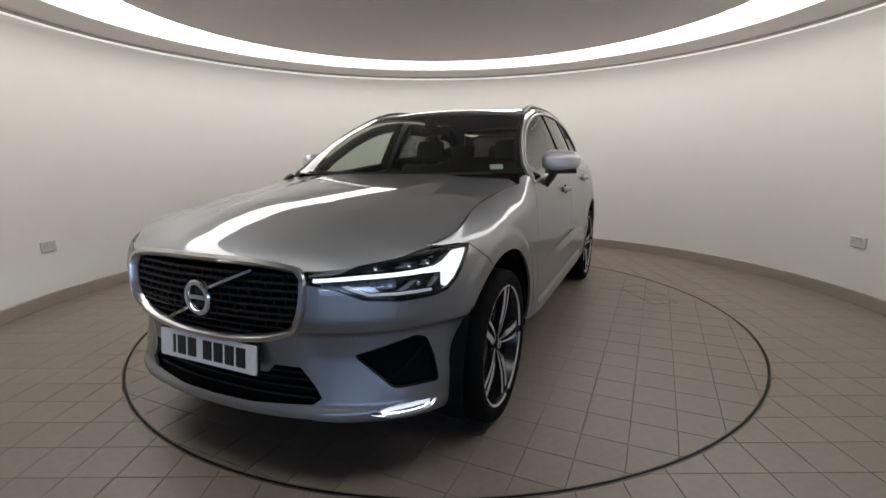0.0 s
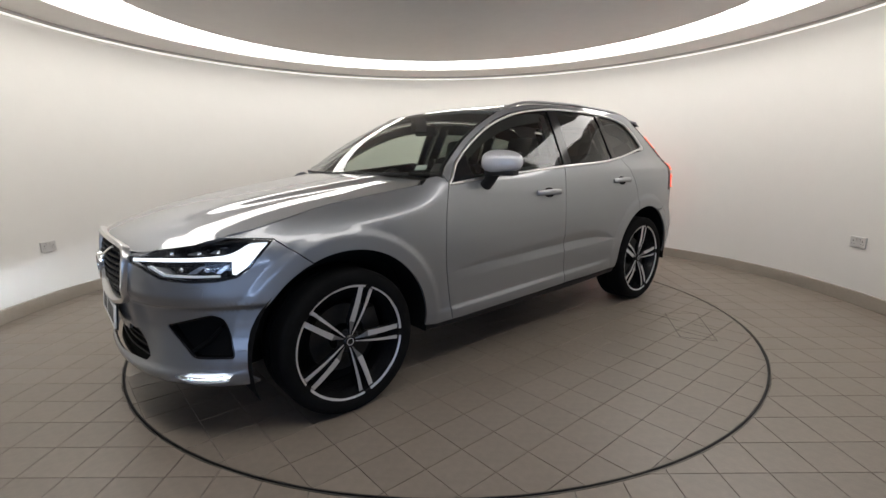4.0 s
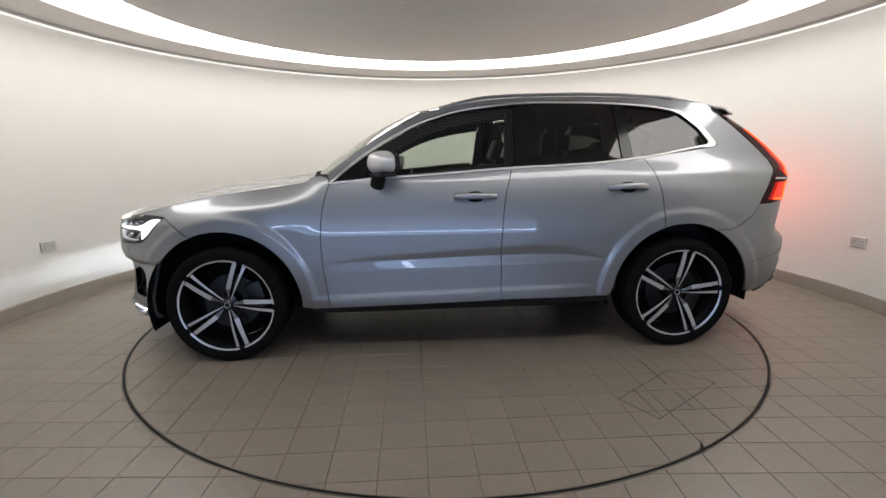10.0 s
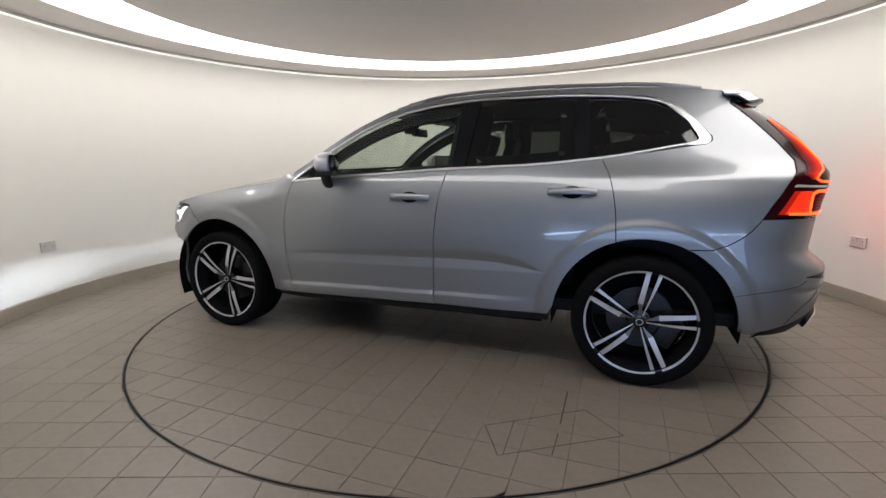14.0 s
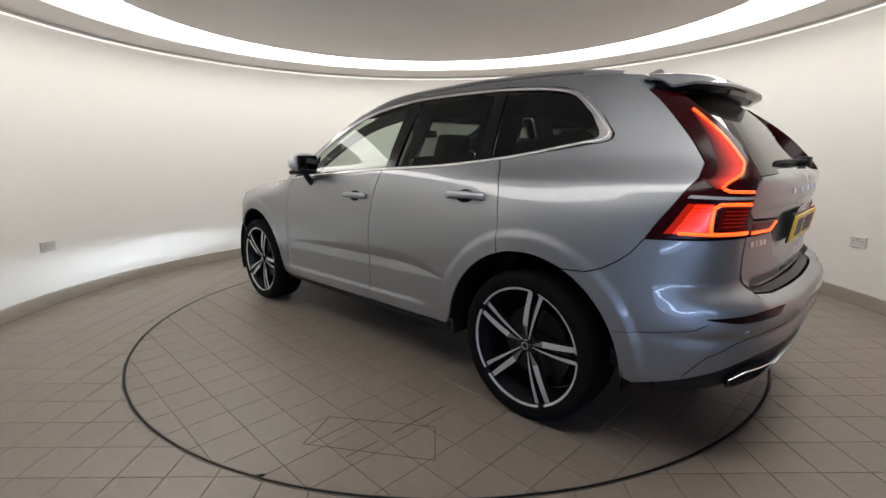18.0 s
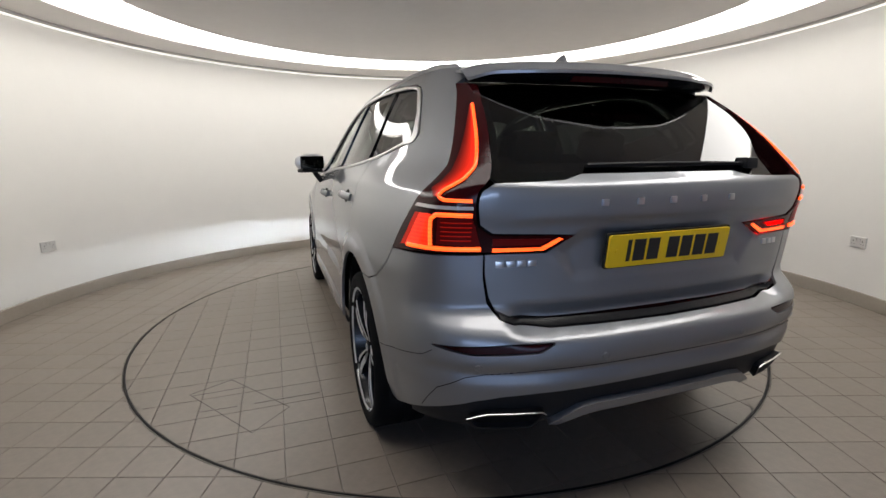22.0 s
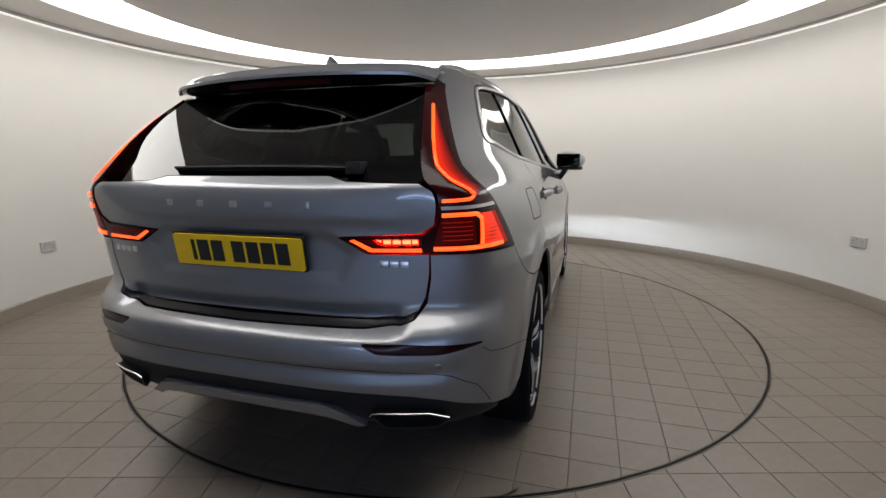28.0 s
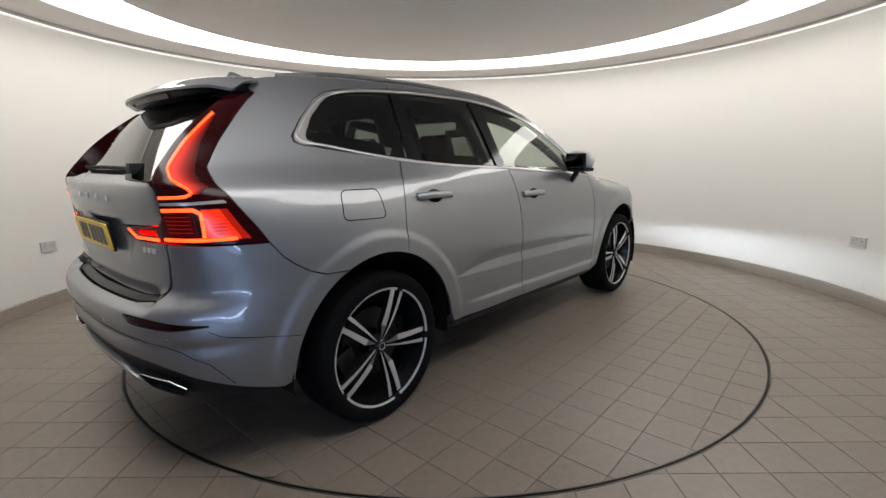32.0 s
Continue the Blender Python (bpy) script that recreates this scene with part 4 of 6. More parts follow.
panel("quarter_window", S(quarter), skin, GLASS_PRIVACY, lift=-0.012, thick=0.004, step=0.05, gap=-0.004, both=True, label="dark rear quarter glass")
for glass, k in ((front_glass, 0.050), (rear_glass, 0.085), (quarter, 0.095)):
    lp = S(glass)
    panel("window_lining", grown(lp, 0.02), skin, CABIN, holes=[rounded(grown(lp, -k), 0.09)], lift=-0.055, gap=0.0, thick=0.02, step=0.05, both=True, label="dark cabin trim round the window")
panel("pillar_cover", S([(-0.345, 1.176), (-0.43, 1.180), (-0.478, drop(-0.478)), (-0.372, drop(-0.372))]), skin, GLOSS_BLACK, lift=-0.004, gap=0.0, both=True, label="gloss black door pillar cover")
panel("pillar_cover", S([(-1.05, 1.219), (-1.125, 1.227), (-1.10, drop(-1.10)), (-1.035, drop(-1.035))]), skin, GLOSS_BLACK, lift=-0.004, gap=0.0, both=True, label="gloss black rear pillar cover")
panel("mirror_corner", S([(0.765, 1.100), (0.56, 1.118), (0.545, 1.262), (0.64, 1.205)]), skin, GLOSS_BLACK, lift=-0.003, gap=0.002, both=True, label="black corner cover behind the mirror")


def skin_path(pts, lift=0.0):
    """Side (x, z) points to places on the skin and the skin's normals there."""
    A = np.array(S(pts))
    n = normals_of(skin, A)
    return [tuple(p) for p in skin(A[:, 0], A[:, 1]) + n * lift], [tuple(p) for p in n]


def ribbon(name, pts, width, depth, material, lift=0.004, closed=True, label="", parent=None, both=True, path=None):
    """A rounded strip along a path on the skin."""
    P, n = path if path is not None else skin_path(pts)
    for s in ((1, -1) if both else (1,)):
        bm = bmesh.new()
        sweep(bm, [(p[0], s * p[1], p[2]) for p in P], [(-width / 2, -depth), (width / 2, -depth), (width / 2, depth * 0.4), (width * 0.3, depth), (-width * 0.3, depth), (-width / 2, depth * 0.4)],
              closed, up=[(q[0], s * q[1], q[2]) for q in n])
        part(name, bm, material, parent if parent is not None else car, label, 50)


corner = bend([(-1.60, 1.2965), (-1.655, 1.304), (-1.690, 1.316), (-1.694, 1.338), (-1.672, 1.372), (-1.64, 1.410)], 5)
dlo = belt_run(0.74, -1.58, 40) + corner[:-1] + list(reversed(bend(ROOFLINE[:-1], 4)))
blade = rounded([(-1.45, 1.546), (-1.56, 1.500), (-1.65, 1.414), (-1.710, 1.340), (-1.718, 1.318), (-1.706, 1.300), (-1.675, 1.293), (-1.610, 1.291), (-1.610, 1.303), (-1.648, 1.310), (-1.663, 1.322), (-1.655, 1.345), (-1.605, 1.418), (-1.53, 1.486), (-1.45, 1.532)], 0.016)
panel("trim_blade", S(blade), skin, SATIN, lift=0.004, gap=0.0, thick=0.008, step=0.02, both=True, label="wide satin end of the window trim")
ribbon("window_trim", dlo, 0.016, 0.005, SATIN, label="bright trim round the side windows")


# ---- wheels ----
def wheel(cx, side, turn, front):
    """Tyre, two-tone five-twin-spoke rim, disc and caliper."""
    w = new("wheel")
    w.parent = car
    w["label"] = "two-tone five-twin-spoke alloy wheel with a low-profile tyre"
    w.location = (cx, side * 0.805, HUB_Z)
    o = side

    def P(bm):
        if side < 0:
            bmesh.ops.scale(bm, vec=(1, -1, 1), verts=bm.verts)
        return bm

    bm = bmesh.new()
    prof = [(0.278, -0.105), (0.300, -0.118), (0.325, -0.126), (0.345, -0.122), (0.357, -0.108), (0.3605, -0.09), (0.361, -0.045), (0.356, -0.043), (0.356, -0.033), (0.361, -0.031),
            (0.3615, 0.0), (0.356, 0.002), (0.356, 0.012), (0.361, 0.014), (0.3605, 0.09), (0.357, 0.108), (0.345, 0.122), (0.325, 0.128), (0.300, 0.124), (0.288, 0.120), (0.278, 0.112)]
    lathe(bm, prof, 72, close=True)
    part("tyre", P(bm), RUBBER, w, "black low-profile tyre", 40)
    bm = bmesh.new()
    lathe(bm, [(0.279, 0.112), (0.276, 0.100), (0.262, 0.060), (0.250, 0.0), (0.258, -0.10), (0.276, -0.108)], 64)
    part("rim_barrel", P(bm), RIM_BLACK, w, "dark rim barrel")
    bm = bmesh.new()
    lathe(bm, [(0.2892, 0.1110), (0.2880, 0.1160), (0.2760, 0.1130), (0.2740, 0.1050)], 72, close=True)
    part("rim_lip", P(bm), RIM_BLACK, w, "black rim lip")
    bm = bmesh.new()
    lathe(bm, [(0.0, 0.096), (0.026, 0.096), (0.031, 0.092), (0.031, 0.070)], 28)
    hub = part("hub_cap", P(bm), RIM_BLACK, w, "dark hub cap")
    bm = bmesh.new()
    lathe(bm, [(0.015, 0.0962), (0.015, 0.0985), (0.0185, 0.0985), (0.0185, 0.0962)], 24, close=True)
    part("cap_ring", P(bm), MACHINED, hub, "silver ring on the hub cap")
    bm = bmesh.new()
    lathe(bm, [(0.030, 0.050), (0.060, 0.060), (0.058, 0.074), (0.030, 0.080)], 40)
    part("hub_disc", P(bm), RIM_BLACK, w)
    for k in range(5):
        base = radians(turn + 72 * k)
        for kind in ("tooth", "taper"):
            # one bar of a twin spoke: a black blade with a machined face; the leading one has a broad tooth with a bevelled root
            if kind == "tooth":
                rows = [(0.033, 0.0035, 0.008), (0.070, 0.0060, 0.0235), (0.098, 0.0075, 0.0385), (0.140, 0.0100, 0.0400), (0.190, 0.0130, 0.0415), (0.240, 0.0160, 0.0430), (0.272, 0.0180, 0.0440)]
            else:
                rows = [(0.033, -0.0040, -0.0085), (0.098, -0.0085, -0.0180), (0.140, -0.0108, -0.0235), (0.190, -0.0138, -0.0295), (0.240, -0.0165, -0.0355), (0.272, -0.0183, -0.0395)]
            rows = [(r, i_ * side, o_ * side, 0.088 + 0.016 * (r - 0.042) / 0.23 + 0.009 * math.sin(math.pi * (r - 0.042) / 0.23)) for r, i_, o_ in rows]

            def at(r, t, y):
                ca, sa = math.cos(base), math.sin(base)
                return (-(r * ca - t * sa), y, r * sa + t * ca)

            bm = bmesh.new()
            prev = None
            for r, i_, o_, y in rows:
                ring = [bm.verts.new(at(r, t, h)) for t, h in ((i_, y - 0.032), (i_, y - 0.003), (o_, y - 0.004), (o_, y - 0.034))]
                if prev:
                    for j in range(4):
                        q = (j + 1) % 4
                        bm.faces.new((prev[j], prev[q], ring[q], ring[j]))
                prev = ring
            spoke = part("spoke", P(bm), RIM_BLACK, w)
            for nm, sub, mt, lb in (("spoke_root", rows[:3], ROOT_GREY, "grey bevelled spoke root"), ("spoke_face", rows[2:], MACHINED, "machined silver spoke face")) if kind == "tooth" else (("spoke_face", rows, MACHINED, "machined silver spoke face"),):
                bm = bmesh.new()
                prev = None
                for r, i_, o_, y in sub:
                    e = (o_ - i_) * 0.05
                    sink = 0.010 * max(0.0, 0.098 - r) / 0.056 if kind == "tooth" else 0.0
                    ring = [bm.verts.new(at(r, t, h)) for t, h in ((i_ + e, y - 0.0005), (o_ - e, y - 0.0015 - sink * 0.2))]
                    low = [bm.verts.new(at(r, t, h - 0.003)) for t, h in ((i_ + e, y - 0.0005), (o_ - e, y - 0.0015 - sink * 0.2))]
                    if prev:
                        bm.faces.new((prev[0][0], prev[0][1], ring[1], ring[0]))
                        bm.faces.new((prev[0][0], ring[0], low[0], prev[1][0]))
                        bm.faces.new((prev[0][1], prev[1][1], low[1], ring[1]))
                    prev = (ring, low)
                part(nm, P(bm), mt, spoke, lb)
        # silver edge of the rim between this pair of bars and the next
        bm = bmesh.new()
        t0, t1 = side * 0.0180 / 0.276, side * radians(72) - side * 0.0183 / 0.276
        rings = []
        for q in np.linspace(0, 1, 17):
            a = base + t0 + (t1 - t0) * q
            wide = 0.0125 if q < 0.55 else 0.0105
            rings.append([bm.verts.new((-r * math.cos(a), y, r * math.sin(a))) for r, y in ((0.2885 - wide, 0.112), (0.2885 - wide, 0.1165), (0.2865, 0.1205), (0.2890, 0.1130))])
        for ra, rb_ in zip(rings, rings[1:]):
            for j in range(4):
                q = (j + 1) % 4
                bm.faces.new((ra[j], ra[q], rb_[q], rb_[j]))
        bm.faces.new(rings[0])
        bm.faces.new(rings[-1][::-1])
        part("rim_edge", P(bm), MACHINED, w, "machined silver rim edge")
    bm = bmesh.new()
    lathe(bm, [(0.07, 0.010), (0.172, 0.010), (0.172, -0.018), (0.07, -0.018)], 48, close=True)
    part("brake_disc", P(bm), DISC, w, "grey steel brake disc")
    bm = bmesh.new()
    lathe(bm, [(0.001, -0.060), (0.252, -0.060), (0.252, -0.066), (0.001, -0.066)], 40, close=True)
    part("backing_plate", P(bm), UNDER, w, "dark plate behind the brake")
    bm = bmesh.new()
    ang = radians(195 if front else 155)
    block(bm, (-0.05, -0.055, -0.085), (0.05, 0.035, 0.085), 0.012, Matrix.Rotation(ang, 4, "Y") @ Matrix.Translation((0.160, 0, 0)))
    part("caliper", P(bm), DISC, w, "grey brake caliper")
    for k in range(5):
        a = radians(turn + 36 + 72 * k)
        bm = bmesh.new()
        lathe(bm, [(0.0, 0.080), (0.006, 0.080), (0.008, 0.077), (0.008, 0.06)], 8, (-0.046 * math.cos(a), 0, 0.046 * math.sin(a)))
        part("wheel_bolt", P(bm), RIM_BLACK, w)
    return w


for cx, sd, tn, fr_ in ((WB2, 1, 69, True), (-WB2, 1, 77.5, False), (WB2, -1, 75, True), (-WB2, -1, 40, False)):
    wheel(cx, sd, tn, fr_)

# wheel wells, floor and inner shell
for cx in (WB2, -WB2):
    for s in (1, -1):
        bm = bmesh.new()
        n, R = 28, 0.470
        V = [[bm.verts.new((cx + R * math.cos(t), s * y, HUB_Z + R * math.sin(t))) for y in (0.905, 0.50)] for t in np.linspace(-0.33 if cx > 0 else -0.14, math.pi + 0.14, n)]
        for a, b in zip(V, V[1:]):
            bm.faces.new((a[0], b[0], b[1], a[1]))
        bm.faces.new([v[1] for v in V])
        part("arch_liner", bm, UNDER, car, "black wheel arch liner")
bm = bmesh.new()
block(bm, (-0.93, -0.70, 0.27), (0.93, 0.70, 0.34), 0.03)
block(bm, (-2.02, -0.48, 0.29), (2.08, 0.48, 0.37), 0.03)
part("underbody", bm, UNDER, car, "dark underbody")

us = np.linspace(0, PLAN_U[-1], 150)
zs = np.linspace(0.27, 1.09, 28)
V, F = [], []
for s in (1, -1):
    b = len(V)
    for u in us:
        p = skin(np.full(len(zs), u), zs)
        n = normals_of(skin, np.stack([np.full(len(zs), u), zs], -1))
        q = p - n * 0.045
        V += [(x, s * max(y, 0.0), z) for x, y, z in q]
    for i in range(len(us) - 1):
        for j in range(len(zs) - 1):
            c = V[b + i * len(zs) + j]
            d = V[b + (i + 1) * len(zs) + j]
            if min(math.hypot(abs(k[0]) - WB2, k[2] - HUB_Z) for k in (c, d)) < 0.52 and c[2] < 0.90:
                continue
            if c[0] > 0.95 and c[2] > 0.80:
                continue
            a0 = b + i * len(zs) + j
            F.append((a0, a0 + len(zs), a0 + len(zs) + 1, a0 + 1))
mesh_object("inner_shell", V, F, UNDER, car, "dark inner body shell")
bm = bmesh.new()
block(bm, (0.90, -0.74, 0.5), (0.96, 0.74, 1.09), 0.01)
block(bm, (0.96, -0.70, 0.40), (2.02, 0.70, 0.80), 0.05)
part("engine_bay", bm, UNDER, car, "dark engine bay")

# ---- front details ----
G = np.array(grown(grille_loop, 0.004))
gp, gn = skin(G[:, 0], G[:, 1]), normals_of(skin, G)
grille = panel("grille", grown(grille_loop, 0.004), skin, HOLE, lift=-0.060, gap=0.0, label="black barred grille in a satin silver surround")[0]
ribbon("grille_surround", None, 0.026, 0.016, SATIN, parent=grille, both=False, path=([tuple(p + n * 0.006) for p, n in zip(gp, gn)], [tuple(n) for n in gn]), label="satin silver grille surround")
STRUT = None
inner = np.array(grown(grille_loop, -0.012))
for k in range(9):
    z = 0.612 + 0.0285 * k
    hits = [inner[i, 0] + (z - inner[i, 1]) / (inner[(i + 1) % len(inner), 1] - inner[i, 1]) * (inner[(i + 1) % len(inner), 0] - inner[i, 0])
            for i in range(len(inner)) if (inner[i, 1] > z) != (inner[(i + 1) % len(inner), 1] > z)]
    a1 = max(hits)
    A = np.stack([np.linspace(-a1, a1, 40), np.full(40, z)], -1)
    n = normals_of(skin, A)
    p = skin(A[:, 0], A[:, 1]) - n * 0.016
    bm = bmesh.new()
    sweep(bm, [tuple(q) for q in p], [(-0.0075, -0.018), (0.0075, -0.018), (0.0045, 0.006), (-0.0045, 0.006)], up=[tuple(q) for q in n])
    slat = part("slat", bm, BLACK_PLASTIC, grille)
    if k < 8:
        m = int(2 * a1 / 0.046)
        for i in range(m + 1):
            a = -a1 + (i + 0.5 * (k % 2)) * (2 * a1 / m)
            if abs(a) < a1:
                c = skin(a, z + 0.014) - normals_of(skin, np.array([[a, z + 0.014]]))[0] * 0.026
                if STRUT is None:
                    bm = bmesh.new()
                    block(bm, (-0.012, -0.003, -0.012), (0.012, 0.003, 0.012))
                    so = part("strut", bm, BLACK_PLASTIC, slat)
                    STRUT = so.data
                else:
                    so = new("strut", STRUT)
                    so.parent = slat
                so.location = tuple(c)
ez = 0.732
bm = bmesh.new()
lathe(bm, [(0.046, 0.0), (0.046, 0.016), (0.050, 0.022), (0.062, 0.022), (0.068, 0.016), (0.068, 0.0)], 48, (float(NOSE(ez)) - 0.008, 0, ez), axis="x", close=True)
emblem = part("emblem", bm, CHROME, grille, "round chrome emblem ring with a diagonal bar")
bm = bmesh.new()
lathe(bm, [(0.001, 0.006), (0.046, 0.006), (0.046, 0.0), (0.001, 0.0)], 32, (float(NOSE(ez)) - 0.008, 0, ez), axis="x", close=True)
part("emblem_disc", bm, GLOSS_BLACK, emblem)
bm = bmesh.new()
block(bm, (float(NOSE(ez)) + 0.002, -0.045, ez - 0.008), (float(NOSE(ez)) + 0.004, 0.045, ez + 0.008))
part("emblem_band", bm, SATIN, emblem)
for y0, z0, y1, z1 in ((-0.052, ez - 0.042, -0.225, ez - 0.115), (0.052, ez + 0.042, 0.245, ez + 0.118)):
    bm = bmesh.new()
    pts = []
    for t in np.linspace(0, 1, 10):
        y, z = y0 + (y1 - y0) * t, z0 + (z1 - z0) * t
        A = np.array([[on_nose(y, z), z]])
        pts.append(tuple(skin(A[:, 0], A[:, 1])[0] + normals_of(skin, A)[0] * 0.002))
    sweep(bm, pts, [(-0.007, -0.006), (0.007, -0.006), (0.005, 0.004), (-0.005, 0.004)], up=(1, 0, 0))
    part("emblem_bar", bm, CHROME, grille, "chrome diagonal grille bar")


def number_plate(name, mid, tilt, back, colour, rear):
    """A number plate with plain dark bars for its characters."""
    th = new(name)
    th.parent = car
    th.location = mid
    th.rotation_euler = (Matrix.Rotation(radians(-90 if rear else 90), 4, "Z") @ Matrix.Rotation(radians(90 + tilt), 4, "X")).to_euler()
    bm = bmesh.new()
    plate(bm, rounded([(-0.26, -0.0555), (0.26, -0.0555), (0.26, 0.0555), (-0.26, 0.0555)], 0.01), lambda u, v, d: (u, v, d), 0.006, 0.001)
    part("plate_face", bm, colour, th, "reflective plate")
    bm = bmesh.new()
    plate(bm, rounded([(-0.266, -0.061), (0.266, -0.061), (0.266, 0.061), (-0.266, 0.061)], 0.01), lambda u, v, d: (u, v, d - 0.008), 0.007, 0.001)
    part("plate_holder", bm, BLACK_PLASTIC, th)
    x = -0.185
    for w in (0.016, 0.048, 0.048, 0.0, 0.048, 0.048, 0.048, 0.048):
        if w:
            bm = bmesh.new()
            plate(bm, [(x, -0.0375), (x + w, -0.0375), (x + w, 0.0375), (x, 0.0375)], lambda u, v, d: (u, v, d + 0.0058), 0.0012, 0.0002)
            part("character_bar", bm, PLATE_BAR, th)
        x += (w + 0.0105) if w else 0.026
    for sx_ in (-0.225, 0.225):
        bm = bmesh.new()
        lathe(bm, [(0.0, 0.0075), (0.006, 0.0075), (0.0065, 0.006)], 12, (sx_, 0, 0), axis="z")
        part("plate_screw", bm, colour, th)
    return th


number_plate("front_plate", (2.292, 0, 0.519), -6, -1, PLATE_W, False)["label"] = "white front number plate with plain dark bars"
number_plate("rear_plate", (-2.296, 0, 0.932), 8, 1, PLATE_Y, True)["label"] = "yellow rear number plate with plain dark bars"

# lower grille, ducts, fog lamps
lowg = panel("lower_grille", grown(low_loop, 0.006), skin, HOLE, lift=-0.06, gap=0.0, label="black lower grille opening")[0]
for z in (0.365, 0.395, 0.425, 0.452):
    w = float(np.interp(z, [0.36, 0.37, 0.49], [0.43, 0.455, 0.385]))
    A = np.array([[on_nose(y, z), z] for y in np.linspace(-w, w, 30)])
    n = normals_of(skin, A)
    bm = bmesh.new()
    sweep(bm, [tuple(q) for q in skin(A[:, 0], A[:, 1]) - n * 0.03], [(-0.006, -0.014), (0.006, -0.014), (0.004, 0.006), (-0.004, 0.006)], up=[tuple(q) for q in n])
    part("slat", bm, BLACK_PLASTIC, lowg)
for s in (1, -1):
    lp = duct if s > 0 else flipped(duct)
    dct = panel("side_intake", grown(lp, 0.004), skin, HOLE, lift=-0.035, gap=0.0, thick=0.0, label="black side intake in the bumper")[0]
    panel("intake_edge", grown(lp, 0.003), skin, GLOSS_BLACK, holes=[grown(lp, -0.006)], lift=-0.005, gap=0.0, thick=0.03, step=0.02, parent=dct)
    bm = bmesh.new()
    A = np.array([[s * on_side(x, z), z] for x, z in ((2.09, 0.42), (2.03, 0.47), (1.975, 0.53))])
    n = normals_of(skin, A)
    sweep(bm, [tuple(q) for q in skin(A[:, 0], A[:, 1]) - n * 0.02], [(-0.010, -0.01), (0.010, -0.01), (0.006, 0.008), (-0.006, 0.008)], up=[tuple(q) for q in n])
    part("intake_vane", bm, UNDER, dct)
    lp = fog if s > 0 else flipped(fog)
    fl = panel("fog_lamp", grown(lp, 0.003), skin, MIRROR_CAP, lift=-0.022, gap=0.0, thick=0.0, label="slim lit fog lamp low in the bumper")[0]
    for zl, zh in ((0.3145, 0.334), (0.292, 0.3065)):
        strip = [(s * a, z) for a, z in P_([("n", 0.672, zl), ("n", 0.690, zh), ("s", 1.972, zh), ("s", 1.985, zl)])]
        panel("glow_strip", strip, skin, FOG_GLOW, lift=-0.012, gap=0.0, step=0.02, parent=fl, label="white glowing lamp strip")
    # added blocker plates and hidden source: the slot flattens the beam on the wall
    A = np.array([[s * a, 0.3105] for a in np.linspace(on_nose(0.69, 0.31), on_side(1.995, 0.31), 10)])
    c = skin(A[:, 0], A[:, 1])
    h = normals_of(skin, A)
    h[:, 2] = 0
    h /= np.linalg.norm(h, axis=1)[:, None]
    for dz, nm, mt, d0, d1 in ((0.0021, "beam_mask", UNDER, 0.020, 0.003), (-0.0021, "beam_mask", UNDER, 0.020, 0.003), (0.0006, "hidden_beam_source", BEAM_GLOW, 0.0195, 0.0190)):
        bm = bmesh.new()
        t = 0.0011 if mt is BEAM_GLOW else 0.0003
        rings = [[bm.verts.new((p[0] - q[0] * d, p[1] - q[1] * d, p[2] + dz + e)) for d, e in ((d0, -t), (d1, -t), (d1, t), (d0, t))] for p, q in zip(c, h)]
        for ra, rb_ in zip(rings, rings[1:]):
            for j in range(4):
                k = (j + 1) % 4
                bm.faces.new((ra[j], ra[k], rb_[k], rb_[j]))
        part(nm, bm, mt, fl)
    panel("lens", grown(lp, -0.001), skin, LENS, lift=-0.002, gap=0.0, thick=0.002, parent=fl)
    washer = [(s * a, z) for a, z in rounded(P_([("s", 2.088, 0.722), ("s", 2.030, 0.722), ("s", 2.036, 0.678), ("s", 2.092, 0.674)]), 0.008)]
    panel("washer_cover", washer, skin, PAINT, lift=0.0035, gap=0.0, step=0.02, thick=0.003, label="small square washer cover")

